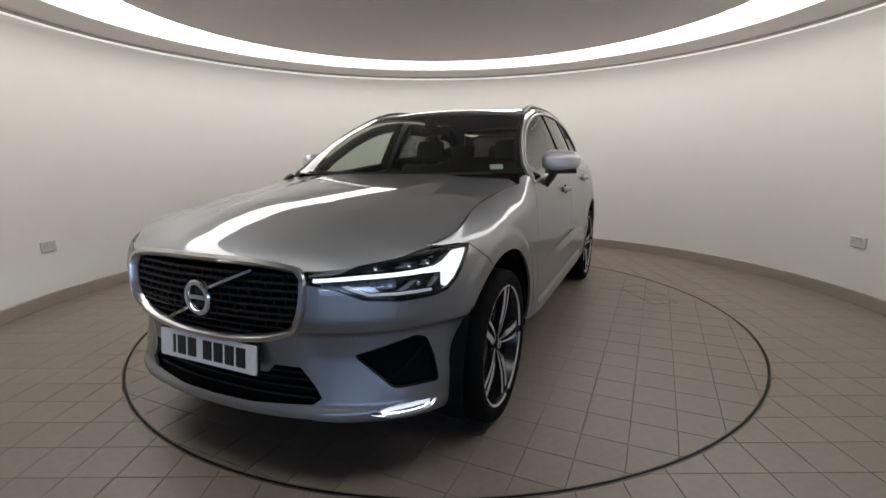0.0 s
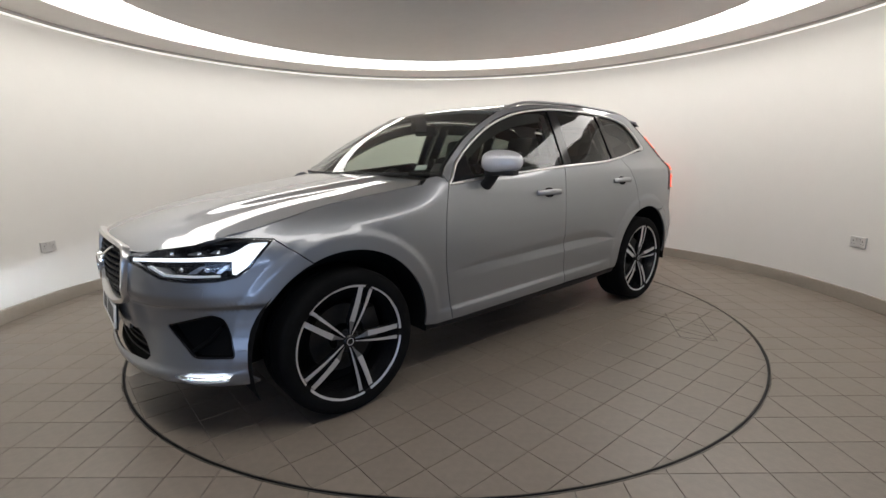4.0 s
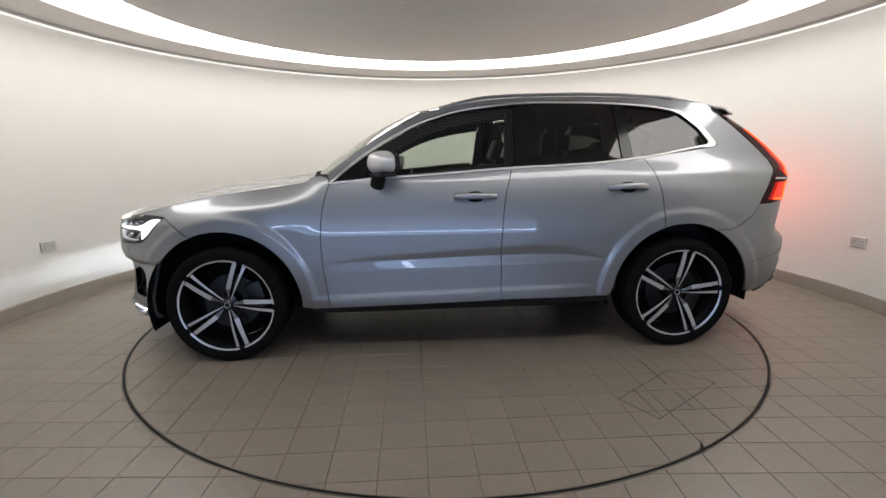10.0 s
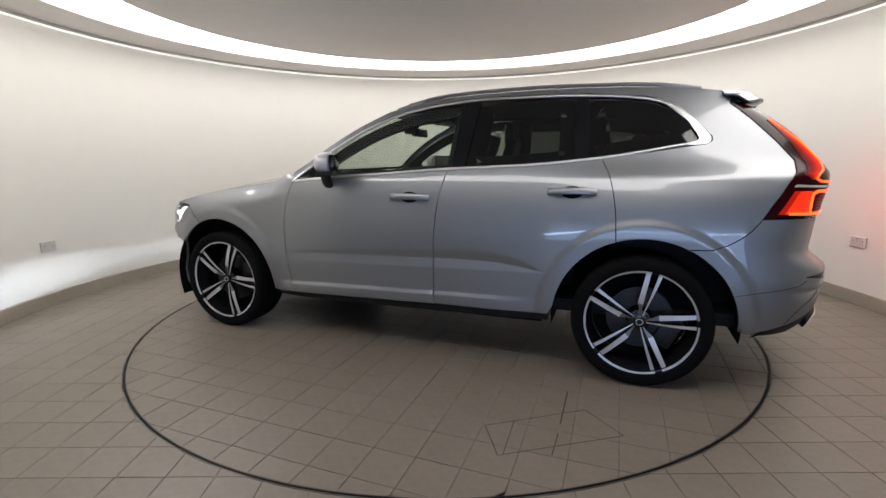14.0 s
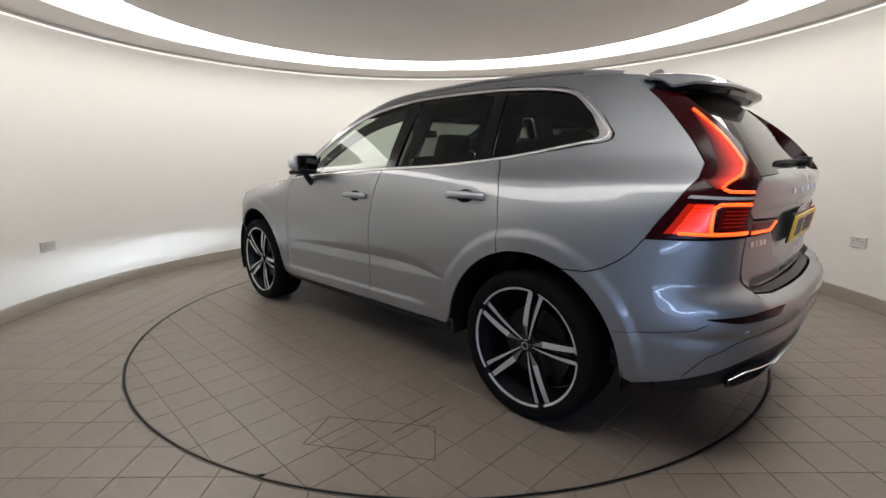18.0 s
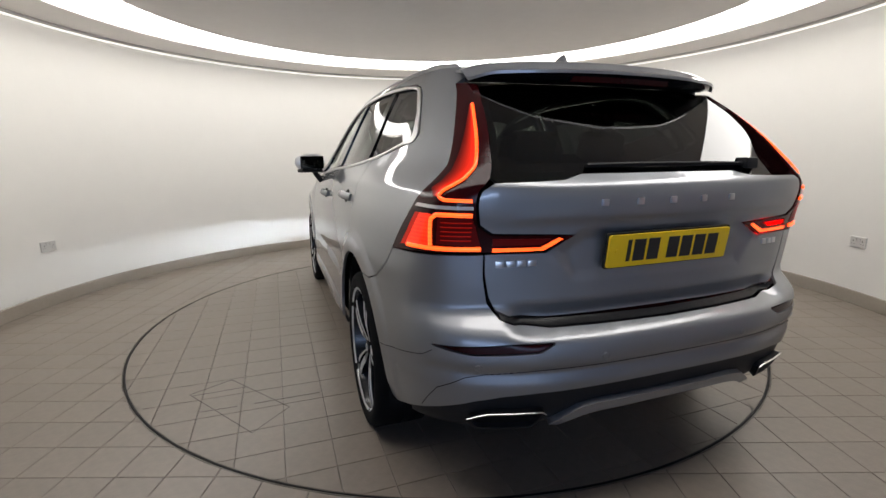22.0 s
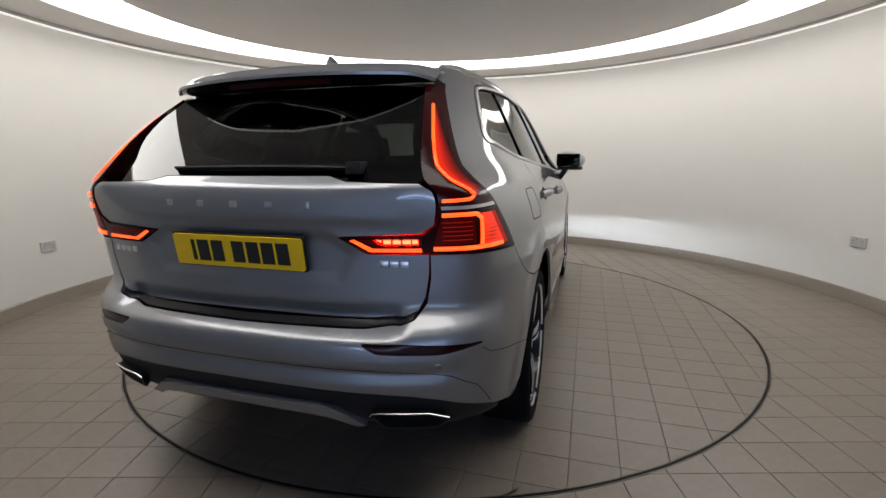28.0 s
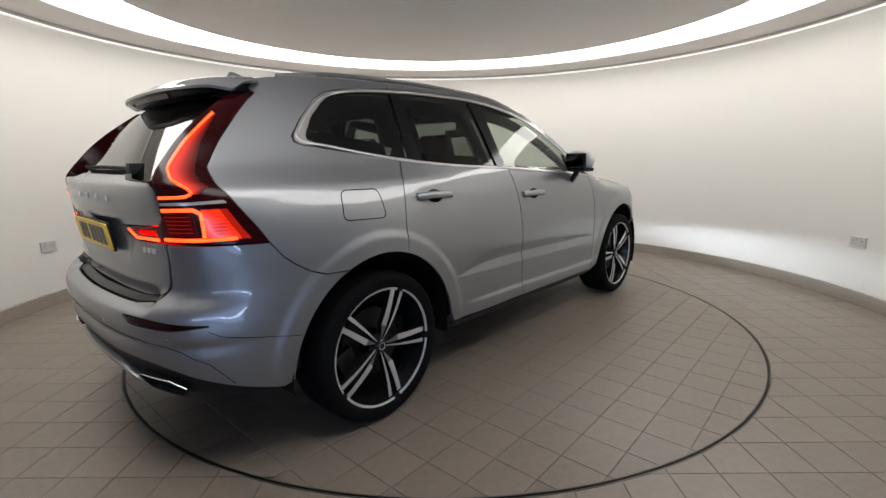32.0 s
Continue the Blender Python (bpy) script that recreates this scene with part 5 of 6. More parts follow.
# headlamps
DRL = [("n", 0.478, 0.832), ("n", 0.56, 0.838), ("n", 0.64, 0.843), ("s", 2.06, 0.846), ("s", 1.95, 0.852), ("s", 1.915, 0.862), ("s", 1.85, 0.896), ("s", 1.778, 0.899), ("s", 1.838, 0.832),
       ("s", 1.882, 0.774), ("s", 1.912, 0.766), ("s", 1.930, 0.772), ("s", 1.925, 0.826), ("s", 2.0, 0.831), ("s", 2.08, 0.830), ("n", 0.62, 0.827), ("n", 0.55, 0.823), ("n", 0.478, 0.818)]
for s in (1, -1):
    def M(lp):
        return lp if s > 0 else flipped(lp)
    hl = panel("headlight", M(grown(lamp_loop, 0.002)), skin, GLOSS_BLACK, lift=-0.045, gap=0.0, thick=0.0, label="lit headlight with a hammer-shaped light bar")[0]
    panel("headlight_wall", M(grown(lamp_loop, 0.001)), skin, GLOSS_BLACK, holes=[M(grown(lamp_loop, -0.010))], lift=-0.004, gap=0.0, thick=0.045, step=0.02, parent=hl)
    panel("light_bar", M(P_(DRL)), skin, DRL_GLOW, lift=-0.012, gap=0.0, step=0.02, parent=hl, label="white glowing hammer-shaped light bar")
    guide = P_([("n", 0.575, 0.802), ("n", 0.590, 0.806), ("n", 0.660, 0.774), ("s", 2.08, 0.770), ("s", 1.975, 0.769), ("s", 1.975, 0.761), ("s", 2.08, 0.761), ("n", 0.655, 0.766)])
    panel("light_guide", M(guide), skin, glow("guide_glow", (0.8, 0.88, 1.0), 0.12) if s > 0 else bpy.data.materials["guide_glow"], lift=-0.014, gap=0.0, step=0.02, parent=hl, label="thin lower light guide")
    for x, z, w in ((2.115, 0.882, 0.030), (2.03, 0.888, 0.030), (1.965, 0.895, 0.022), (2.10, 0.795, 0.034), (2.015, 0.795, 0.034)):
        A = np.array([[s * on_side(x, min(z, 0.876)), min(z, 0.876)]])
        c = skin(A[:, 0], A[:, 1])[0] - normals_of(skin, A)[0] * 0.034
        bm = bmesh.new()
        block(bm, (-0.02, -w, -0.014), (0.012, w, 0.014), 0.004, Matrix.Translation(c) @ Matrix.Rotation(radians(s * 38), 4, "Z"))
        mod = part("lamp_module", bm, GLOSS_BLACK, hl)
        bm = bmesh.new()
        lathe(bm, [(0.0, 0.020), (0.007, 0.017), (0.011, 0.010), (0.011, 0.0)], 16, axis="x")
        bmesh.ops.transform(bm, matrix=Matrix.Translation(c) @ Matrix.Rotation(radians(s * 38), 4, "Z"), verts=bm.verts)
        part("projector_lens", bm, CHROME, mod)
    for pts in ([("s", 2.075, 0.862), ("s", 2.020, 0.882), ("s", 2.000, 0.882), ("s", 2.050, 0.861)], [("s", 2.000, 0.866), ("s", 1.955, 0.889), ("s", 1.935, 0.890), ("s", 1.975, 0.866)],
                [("s", 2.085, 0.776), ("s", 2.040, 0.808), ("s", 2.020, 0.808), ("s", 2.060, 0.776)], [("s", 1.990, 0.776), ("s", 1.955, 0.808), ("s", 1.940, 0.806), ("s", 1.970, 0.776)],
                [("n", 0.600, 0.800), ("n", 0.660, 0.800), ("n", 0.690, 0.778), ("n", 0.665, 0.777)]):
        panel("reflector_blade", M(P_(pts)), skin, SATIN, lift=-0.022, gap=0.0, step=0.02, thick=0.014, parent=hl, label="bright reflector blade")
    brow = P_([("n", 0.468, 0.8435), ("n", 0.515, 0.853), ("n", 0.56, 0.8615), ("n", 0.622, 0.8750), ("n", 0.602, 0.866), ("n", 0.575, 0.853), ("n", 0.545, 0.8445), ("n", 0.468, 0.8375)])
    panel("lamp_brow", M(brow), skin, PAINT, lift=0.002, gap=0.0, thick=0.02, step=0.015, parent=hl, label="body-coloured brow over the inner light bar")
    panel("lens", M(lamp_loop), skin, LENS, lift=0.0, gap=0.001, thick=0.003, parent=hl, label="clear headlight lens")

# ---- tail lamps, tailgate, rear glass ----
TAIL_IN = [("t", 0.665, 0.948), ("t", 0.465, 0.944), ("t", 0.370, 0.990), ("t", 0.645, 1.002), ("t", 0.688, 1.032), ("t", 0.697, 1.112), ("t", 0.686, 1.142), ("t", 0.652, 1.172),
           ("t", 0.624, 1.25), ("t", 0.600, 1.33), ("t", 0.573, 1.42), ("t", 0.545, 1.490)]
lamp_t = P_([("s", x, z) for x, z in TAIL_OUT] + [("s", -2.06, 0.940), ("t", 0.76, 0.946)] + TAIL_IN)
RED_DIM = glow("tail_red_dim", (0.35, 0.006, 0.004), 0.10, (0.03, 0.0015, 0.002))
RED_MID = glow("tail_red_mid", (0.95, 0.020, 0.006), 0.30, (0.03, 0.0015, 0.002))
CLEAR_BAR = mat("clear_lamp_bar", (0.55, 0.50, 0.48), 0.15, 0.3, 0.05, 30, coat=1.0)
TUBE = [("t", 0.598, 1.412), ("t", 0.618, 1.36), ("t", 0.638, 1.305), ("t", 0.660, 1.245), ("t", 0.680, 1.205), ("t", 0.720, 1.168), ("t", 0.770, 1.138), ("t", 0.786, 1.120), ("t", 0.778, 1.110), ("t", 0.708, 1.109)]
SIDE_FILL = [("s", -2.095, 1.066), ("s", -2.060, 1.000), ("s", -2.035, 0.958), ("t", 0.830, 0.957), ("t", 0.808, 0.968), ("t", 0.806, 1.066)]
INFILL = [("t", 0.706, 1.056), ("t", 0.792, 1.056), ("t", 0.795, 0.972), ("t", 0.676, 0.970), ("t", 0.694, 1.030)]
BAR = [("t", 0.640, 0.960), ("t", 0.485, 0.957), ("t", 0.425, 0.985), ("t", 0.410, 0.981), ("t", 0.475, 0.947), ("t", 0.640, 0.949)]
fogr = [(0.63, 0.970), (0.52, 0.968), (0.48, 0.984), (0.63, 0.988)]
fog_loop = flipped(T_(fogr))
ARM_LEVELS = [glow("arm_glow", (1.0, 0.026, 0.005), k, (0.03, 0.0015, 0.002)) for k in (1.25, 1.12, 0.98, 0.82, 0.64, 0.46, 0.30, 0.17, 0.08)]


def evened(pts, s, n=44):
    """Lamp points as an even path on the skin of one side."""
    path = np.array(P_(pts))
    k = np.r_[0, np.cumsum(np.hypot(*np.diff(path, axis=0).T))]
    u = np.linspace(0, k[-1], n)
    return np.stack([s * np.interp(u, k, path[:, 0]), np.interp(u, k, path[:, 1])], -1)


for s in (1, -1):
    fog_hole = [grown(fog_loop, 0.001)] if s < 0 else []
    tl = panel("tail_light", lamp_t if s > 0 else flipped(lamp_t), skin, RED_LENS, holes=fog_hole, lift=0.004, gap=0.001, label="lit red tail light with a tall stepped outline")[0]

    def Q(pts):
        lp = P_(pts)
        return lp if s > 0 else flipped(lp)
    # the arm glows most along its tube and fades outwards in bands
    spine = evened(TUBE[:-2], s, 26)
    along = np.linspace(0, 1, 26)
    full = (0.014 + 0.066 * np.clip(along * 1.6, 0, 1)) * np.clip((1.04 - along) * 6, 0.25, 1)
    for k, m in enumerate(ARM_LEVELS):
        a = [(p[0] - s * f * k / 9, p[1] - 0.10 * f * k / 9) for p, f in zip(spine, full)]
        b = [(p[0] - s * f * (k + 1) / 9, p[1] - 0.10 * f * (k + 1) / 9) for p, f in zip(spine, full)]
        panel("arm_band", a + b[::-1], skin, m, lift=0.0062, gap=0.0, step=0.02, thick=0.003, parent=tl, label="glowing band of the upper light arm")
    panel("side_field", Q(SIDE_FILL), skin, TAIL_GLOW, lift=0.0055, gap=0.0, step=0.02, thick=0.003, parent=tl, label="glowing side of the tail light")
    rim_a, rim_b = evened(SIDE_FILL[:3], s, 12), evened([("s", -2.070, 1.066), ("s", -2.034, 1.000), ("s", -2.005, 0.955)], s, 12)
    panel("side_fade", [tuple(p) for p in rim_a] + [tuple(p) for p in rim_b[::-1]], skin, ARM_LEVELS[5], lift=0.0052, gap=0.0, step=0.02, thick=0.003, parent=tl)
    for nm, wd, pts in (("arm_line", 0.010, TUBE),
                        ("upper_line", 0.012, [("t", 0.706, 1.066), ("t", 0.760, 1.067), ("t", 0.795, 1.066), ("t", 0.806, 1.052), ("t", 0.808, 1.01), ("t", 0.808, 0.968)]),
                        ("lower_line", 0.013, [("t", 0.676, 0.960), ("t", 0.740, 0.960), ("t", 0.800, 0.960), ("s", -2.05, 0.960)])):
        path = evened(pts, s)
        nn = normals_of(skin, path)
        ribbon(nm, None, wd, 0.003, TAIL_AMBER, closed=False, both=False, parent=tl, label="bright orange-red light tube",
               path=([tuple(q) for q in skin(path[:, 0], path[:, 1]) + nn * 0.008], [tuple(q) for q in nn]))
    panel("light_field", Q(INFILL), skin, RED_DIM, lift=0.0055, gap=0.001, step=0.02, thick=0.003, parent=tl)
    for z in (0.985, 0.999, 1.013, 1.027, 1.041):
        panel("light_line", Q([("t", 0.705, z), ("t", 0.785, z), ("t", 0.785, z + 0.003), ("t", 0.705, z + 0.003)]), skin, RED_MID, lift=0.0075, gap=0.0, step=0.03, thick=0.002, parent=tl)
    panel("clear_bar", Q([("t", 0.705, 1.083), ("t", 0.80, 1.083), ("s", -2.065, 1.084), ("s", -2.075, 1.095), ("t", 0.80, 1.093), ("t", 0.705, 1.093)]),
          skin, CLEAR_BAR, lift=0.009, gap=0.0, step=0.02, thick=0.004, parent=tl, label="clear horizontal bar")
    panel("light_bar", Q(BAR), skin, TAIL_AMBER, lift=0.0065, gap=0.0, step=0.015, thick=0.004, parent=tl, label="glowing strip in the tailgate arm")
    panel("arm_field", Q([("t", 0.640, 0.966), ("t", 0.49, 0.964), ("t", 0.445, 0.984), ("t", 0.640, 0.992)]), skin, RED_DIM, holes=fog_hole, lift=0.0055, gap=0.001, step=0.02, thick=0.003, parent=tl)
# the rear fog light sits deep behind an added rim and fins that tighten its patch
fog_lamp = panel("rear_fog_light", fog_loop, skin, glow("rear_fog_glow", (1.0, 0.0006, 0.0002), 1400.0), lift=-0.014, gap=0.0, step=0.02, thick=0.002, label="brightly lit rear fog light")[0]
panel("fog_mask", grown(fog_loop, 0.003), skin, HOLE, holes=[grown(fog_loop, 0.0005)], lift=0.0065, gap=0.0, step=0.02, thick=0.022, parent=fog_lamp, label="dark rim added to narrow the rear fog light")
for y in np.linspace(0.515, 0.608, 4):
    A = np.array(flipped(T_([(y, 0.9665), (y, 0.9885)])))
    c, n = skin(A[:, 0], A[:, 1]), normals_of(skin, A)
    bm = bmesh.new()
    for d in (-0.0004, 0.0004):
        bm.faces.new([bm.verts.new((p[0] + q[0] * h, p[1] + q[1] * h + d, p[2])) for p, q, h in ((c[0], n[0], -0.013), (c[1], n[1], -0.013), (c[1], n[1], 0.005), (c[0], n[0], 0.005))])
    part("fog_baffle", bm, HOLE, fog_lamp)

gate = T_([(0.0, 0.715), (0.45, 0.720), (0.575, 0.733), (0.622, 0.755), (0.645, 0.80), (0.658, 0.87), (0.660, 0.940), (0.463, 0.938), (0.362, 0.991), (0.640, 1.006), (0.681, 1.034), (0.690, 1.108),
           (0.679, 1.138), (0.64, 1.160), (0.50, 1.162), (0.40, 1.165), (0.33, 1.182), (0.0, 1.186)])
tailgate = panel("tailgate", behind(gate[1:-1]), gate_skin, PAINT, gap=0.0008, step=0.0125, label="metallic tailgate between the tail lights")[0]
PANE_EDGE = [(0.630, 1.164), (0.649, 1.18), (0.6235, 1.25), (0.5995, 1.33), (0.5725, 1.42), (0.5445, 1.490)]
PANE_Z = np.linspace(1.16, 1.52, 14)
PANE_HALF = spline([(1.15, 0.655), (1.18, 0.649), (1.25, 0.6235), (1.33, 0.5995), (1.42, 0.5725), (1.49, 0.5445), (1.53, 0.53)], 0.02)
PANE_X = spline([(z, float(skin(on_tail(float(PANE_HALF(z)), z), z)[0])) for z in PANE_Z], 0.02)


def tail_pane(y, z):
    """The tailgate glass: gently bowed across, meeting the lamps at its edges."""
    y, z = np.broadcast_arrays(np.asarray(y, float), np.asarray(z, float))
    return np.stack([TAIL_SOFT(z) + (PANE_X(z) - TAIL_SOFT(z)) * (np.abs(y) / PANE_HALF(z)) ** 2.3, y, z], -1)


def pane_curve(y, z):
    """The curve of the tailgate glass, more raked at its foot than the skin round it."""
    y, z = np.broadcast_arrays(np.asarray(y, float), np.asarray(z, float))
    h = z - 1.19
    return np.stack([1.5 * h - 0.7 * h * h - 2.25 + 0.052 * (np.abs(y) / 0.62) ** 2.3, y, z], -1)


TAIL_SOFT = spline([(z, float(TAIL(z))) for z in (1.14, 1.18, 1.24, 1.30, 1.36, 1.42, 1.48, 1.54)], 0.03)
pane_half = [(0.33, 1.186), (0.40, 1.169), (0.50, 1.166)] + PANE_EDGE + [(0.40, 1.505)]
pane_loop = pane_half + [(-y, z) for y, z in reversed(pane_half)]
view_half = [(0.45, 1.198), (0.605, 1.198), (0.595, 1.25), (0.570, 1.33), (0.545, 1.42), (0.520, 1.482)]
panel("tailgate_glass", pane_loop, tail_pane, GLASS_TAIL, curve=pane_curve, lift=-0.004, thick=0.004, step=0.03, gap=0.001, label="dark heated tailgate glass")
panel("glass_border", pane_loop, tail_pane, GLOSS_BLACK, holes=[view_half + [(-y, z) for y, z in reversed(view_half)]], lift=-0.012, thick=0.002, step=0.04, gap=0.001, label="black printed glass edge")
# letters and badges
for k, y in enumerate(np.linspace(0.272, -0.272, 5)):
    z = 1.092
    A = np.array([[on_tail(y, z), z]])
    c, n = skin(A[:, 0], A[:, 1])[0], normals_of(skin, A)[0]
    bm = bmesh.new()
    block(bm, (-0.002, -0.013, -0.011), (0.005, 0.013, 0.011), 0.003, Matrix.Translation(c) @ Matrix.Rotation(math.atan2(n[1], n[0]), 4, "Z"))
    part("badge_block", bm, SATIN, tailgate, "plain satin badge block")
for y0, y1, m in ((0.632, 0.492, 4), (-0.502, -0.600, 3)):
    for k in range(m):
        y = y0 + (y1 - y0) * (k + 0.5) / m
        z = 0.907
        A = np.array([[on_tail(y, z), z]])
        c, n = skin(A[:, 0], A[:, 1])[0], normals_of(skin, A)[0]
        bm = bmesh.new()
        w = abs(y1 - y0) / m * 0.40
        block(bm, (-0.001, -w, -0.0105), (0.004, w, 0.0105), 0.002, Matrix.Translation(c) @ Matrix.Rotation(math.atan2(n[1], n[0]), 4, "Z"))
        part("badge_block", bm, SATIN, tailgate, "plain bright badge block")
# parking sensors
for y, z in ((0.30, 0.610), (-0.30, 0.610), (0.70, 0.590), (-0.70, 0.590)):
    A = np.array([[on_tail(y, z), z]])
    c, n = skin(A[:, 0], A[:, 1])[0], normals_of(skin, A)[0]
    bm = bmesh.new()
    lathe(bm, [(0.0, 0.0015), (0.010, 0.0015), (0.011, -0.001), (0.0125, -0.001), (0.0125, 0.001), (0.0135, 0.001), (0.0135, -0.004)], 20, axis="x")
    bmesh.ops.transform(bm, matrix=Matrix.Translation(c) @ Vector(n).to_track_quat("X", "Z").to_matrix().to_4x4(), verts=bm.verts)
    part("parking_sensor", bm, PAINT, car, "round body-coloured parking sensor")
# exhaust trims
for s in (1, -1):
    loop = rounded(P_([("t", 0.478, 0.420), ("t", 0.495, 0.432), ("t", 0.665, 0.432), ("t", 0.722, 0.404), ("t", 0.690, 0.360), ("t", 0.510, 0.358)]), 0.02)
    lp = loop if s > 0 else flipped(loop)
    ex = panel("exhaust_trim", lp, skin, BLACK_PLASTIC, holes=[grown(lp, -0.010)], lift=0.012, gap=0.0, thick=0.06, step=0.015, label="black trapezoid exhaust trim with a bright upper edge")[0]
    up_edge = np.array([(s * a, z + 0.001) for a, z in P_([("t", 0.480, 0.421), ("t", 0.495, 0.431), ("t", 0.58, 0.432), ("t", 0.665, 0.431), ("t", 0.718, 0.406)])])
    nn = normals_of(skin, up_edge)
    ribbon("chrome_edge", None, 0.0045, 0.0025, CHROME, closed=False, both=False, parent=ex, label="bright upper edge",
           path=([tuple(q) for q in skin(up_edge[:, 0], up_edge[:, 1]) + nn * 0.016], [tuple(q) for q in nn]))
    panel("exhaust_mouth", grown(lp, -0.008), skin, HOLE, lift=-0.004, gap=0.0, thick=0.0, parent=ex)

# spoiler
SPOIL_TIP = spline([(0.0, -2.035), (0.3, -2.02), (0.45, -1.985), (0.55, -1.93), (0.60, -1.88)])


def spoiler_top(x, y):
    x, y = np.broadcast_arrays(np.asarray(x, float), np.asarray(y, float))
    q = np.abs(y) / 0.585
    ahead = x - SPOIL_TIP(np.abs(y))
    z = ROOF(x) - 0.028 * q ** 2.2 - 0.02 * smooth(0.85, 1.05, q) + 0.006 * smooth(-1.8, -2.0, x) - 0.030 * (1 - smooth(0.0, 0.085, ahead)) ** 1.5
    return np.stack([x, y, z], -1)


yy = np.linspace(-0.583, 0.583, 40)
outl = [(-1.778, -0.583), (-1.778, 0.583)] + [(float(SPOIL_TIP(abs(y))), y) for y in reversed(yy)]
spoiler = panel("spoiler", outl, spoiler_top, PAINT, gap=0.0, thick=0.010, step=0.02, label="metallic roof spoiler with a black underside")[0]
bm = bmesh.new()
rows = []
for y in np.linspace(-0.555, 0.555, 36):
    tip = float(SPOIL_TIP(abs(y)))
    k = 1 - 0.75 * abs(y / 0.565) ** 3
    z1 = float(ROOF(tip)) - 0.028 * (abs(y) / 0.585) ** 2.2
    rows.append([bm.verts.new(p) for p in ((tip + 0.006, y, z1 - 0.033), (tip + 0.022, y, z1 - 0.040 - 0.010 * k), (tip + 0.07, y, z1 - 0.040 - 0.024 * k), (tip + 0.13, y, z1 - 0.036 - 0.024 * k), (-1.80, y, z1 - 0.01))])
for a, b in zip(rows, rows[1:]):
    for j in range(4):
        bm.faces.new((a[j], b[j], b[j + 1], a[j + 1]))
bm.faces.new(rows[0])
bm.faces.new(rows[-1][::-1])
part("spoiler_underside", bm, GLOSS_BLACK, spoiler, "gloss black spoiler underside", 50)
bm = bmesh.new()
prev = None
for y in np.linspace(-0.22, 0.22, 16):
    tip = float(SPOIL_TIP(abs(y)))
    z1 = float(ROOF(tip)) - 0.028 * (abs(y) / 0.585) ** 2.2
    ring = [bm.verts.new(p) for p in ((tip + 0.014, y, z1 - 0.043), (tip + 0.022, y, z1 - 0.062), (tip + 0.034, y, z1 - 0.062), (tip + 0.030, y, z1 - 0.042))]
    if prev:
        for j in range(4):
            q = (j + 1) % 4
            bm.faces.new((prev[j], prev[q], ring[q], ring[j]))
    prev = ring
part("brake_light", bm, RED_LENS, spoiler, "unlit dark red high brake light")

# aerial fin
bm = bmesh.new()
rings = []
for k in range(8):
    t = k / 7
    L, W = 0.085 * (1 - t) ** 0.8 + 0.012, 0.026 * (1 - t) ** 0.7 + 0.004
    cx = -1.555 - 0.055 * t
    rings.append([bm.verts.new((cx + L * math.cos(a), W * math.sin(a), 1.618 + 0.066 * t)) for a in np.linspace(0, 2 * math.pi, 16, endpoint=False)])
for a, b in zip(rings, rings[1:]):
    for j in range(16):
        bm.faces.new((a[j], a[(j + 1) % 16], b[(j + 1) % 16], b[j]))
bm.faces.new(rings[-1])
part("aerial_fin", bm, PAINT, car, "body-coloured shark-fin aerial")

# roof rails
for s in (1, -1):
    P = []
    for t in np.linspace(0, 1, 26):
        x = 0.10 - 1.77 * t
        h = 0.012 * min(1, math.sin(math.pi * t) * 2.6) + 0.002
        P.append((x, s * (float(ROOF_HALF(x)) - 0.035), float(ROOF(x) - roof_fall(x)) + 0.004 + h))
    bm = bmesh.new()
    sweep(bm, P, oval(0.017, 0.011, 10))
    rail = part("roof_rail", bm, RAIL, car, "satin aluminium roof rail")
    for x in (-0.03, -1.53):
        bm = bmesh.new()
        y, z = float(ROOF_HALF(x)) - 0.035, float(ROOF(x) - roof_fall(x)) - 0.002
        block(bm, (x - 0.05, s * y - 0.013, z), (x + 0.05, s * y + 0.013, z + 0.020), 0.006)
        part("rail_foot", bm, RAIL, rail)

# door handles
for (x0, x1, z, doors) in ((0.030, -0.225, 1.006, front_doors), (-0.930, -1.178, 1.050, rear_doors)):
    for s, door in ((1, doors[0]), (-1, doors[1])):
        P, n = skin_path([(x0 + (x1 - x0) * t, z) for t in np.linspace(0, 1, 12)])
        bm = bmesh.new()
        path = []
        for i, (p, q) in enumerate(zip(P, n)):
            b = 0.030 * (1 - (abs(i - 5.5) / 5.5) ** 3.0) + 0.004
            path.append((p[0] + q[0] * b, s * (p[1] + q[1] * b), p[2] + q[2] * b))
        sweep(bm, path, oval(0.0185, 0.010, 10), up=[(q[0], s * q[1], q[2]) for q in n])
        part("handle", bm, PAINT, door, "body-coloured pull handle")
        # flat dark disc on the skin, painted shade of the hollow behind the handle
        shade_loop = [((x0 + x1) / 2 + 0.058 * math.cos(a), z + 0.033 * math.sin(a)) for a in np.linspace(0, 2 * math.pi, 24, endpoint=False)]
        lp = S(shade_loop)
        panel("handle_shade", lp if s > 0 else flipped(lp), skin, UNDER, lift=0.0015, gap=0.0, thick=0.001, step=0.02, parent=door, label="dark disc standing for the shade behind the handle")
lp = flipped(S(rounded([(-1.610, 1.106), (-1.412, 1.104), (-1.396, 0.975), (-1.625, 0.982)], 0.03)))
A = np.array(dense(lp, 0.02))
nn = normals_of(skin, A)
ribbon("fuel_flap_gap", None, 0.0045, 0.0012, HOLE, both=False, path=([tuple(q) for q in skin(A[:, 0], A[:, 1])], [tuple(q) for q in nn]), label="thin dark joint round the fuel flap")

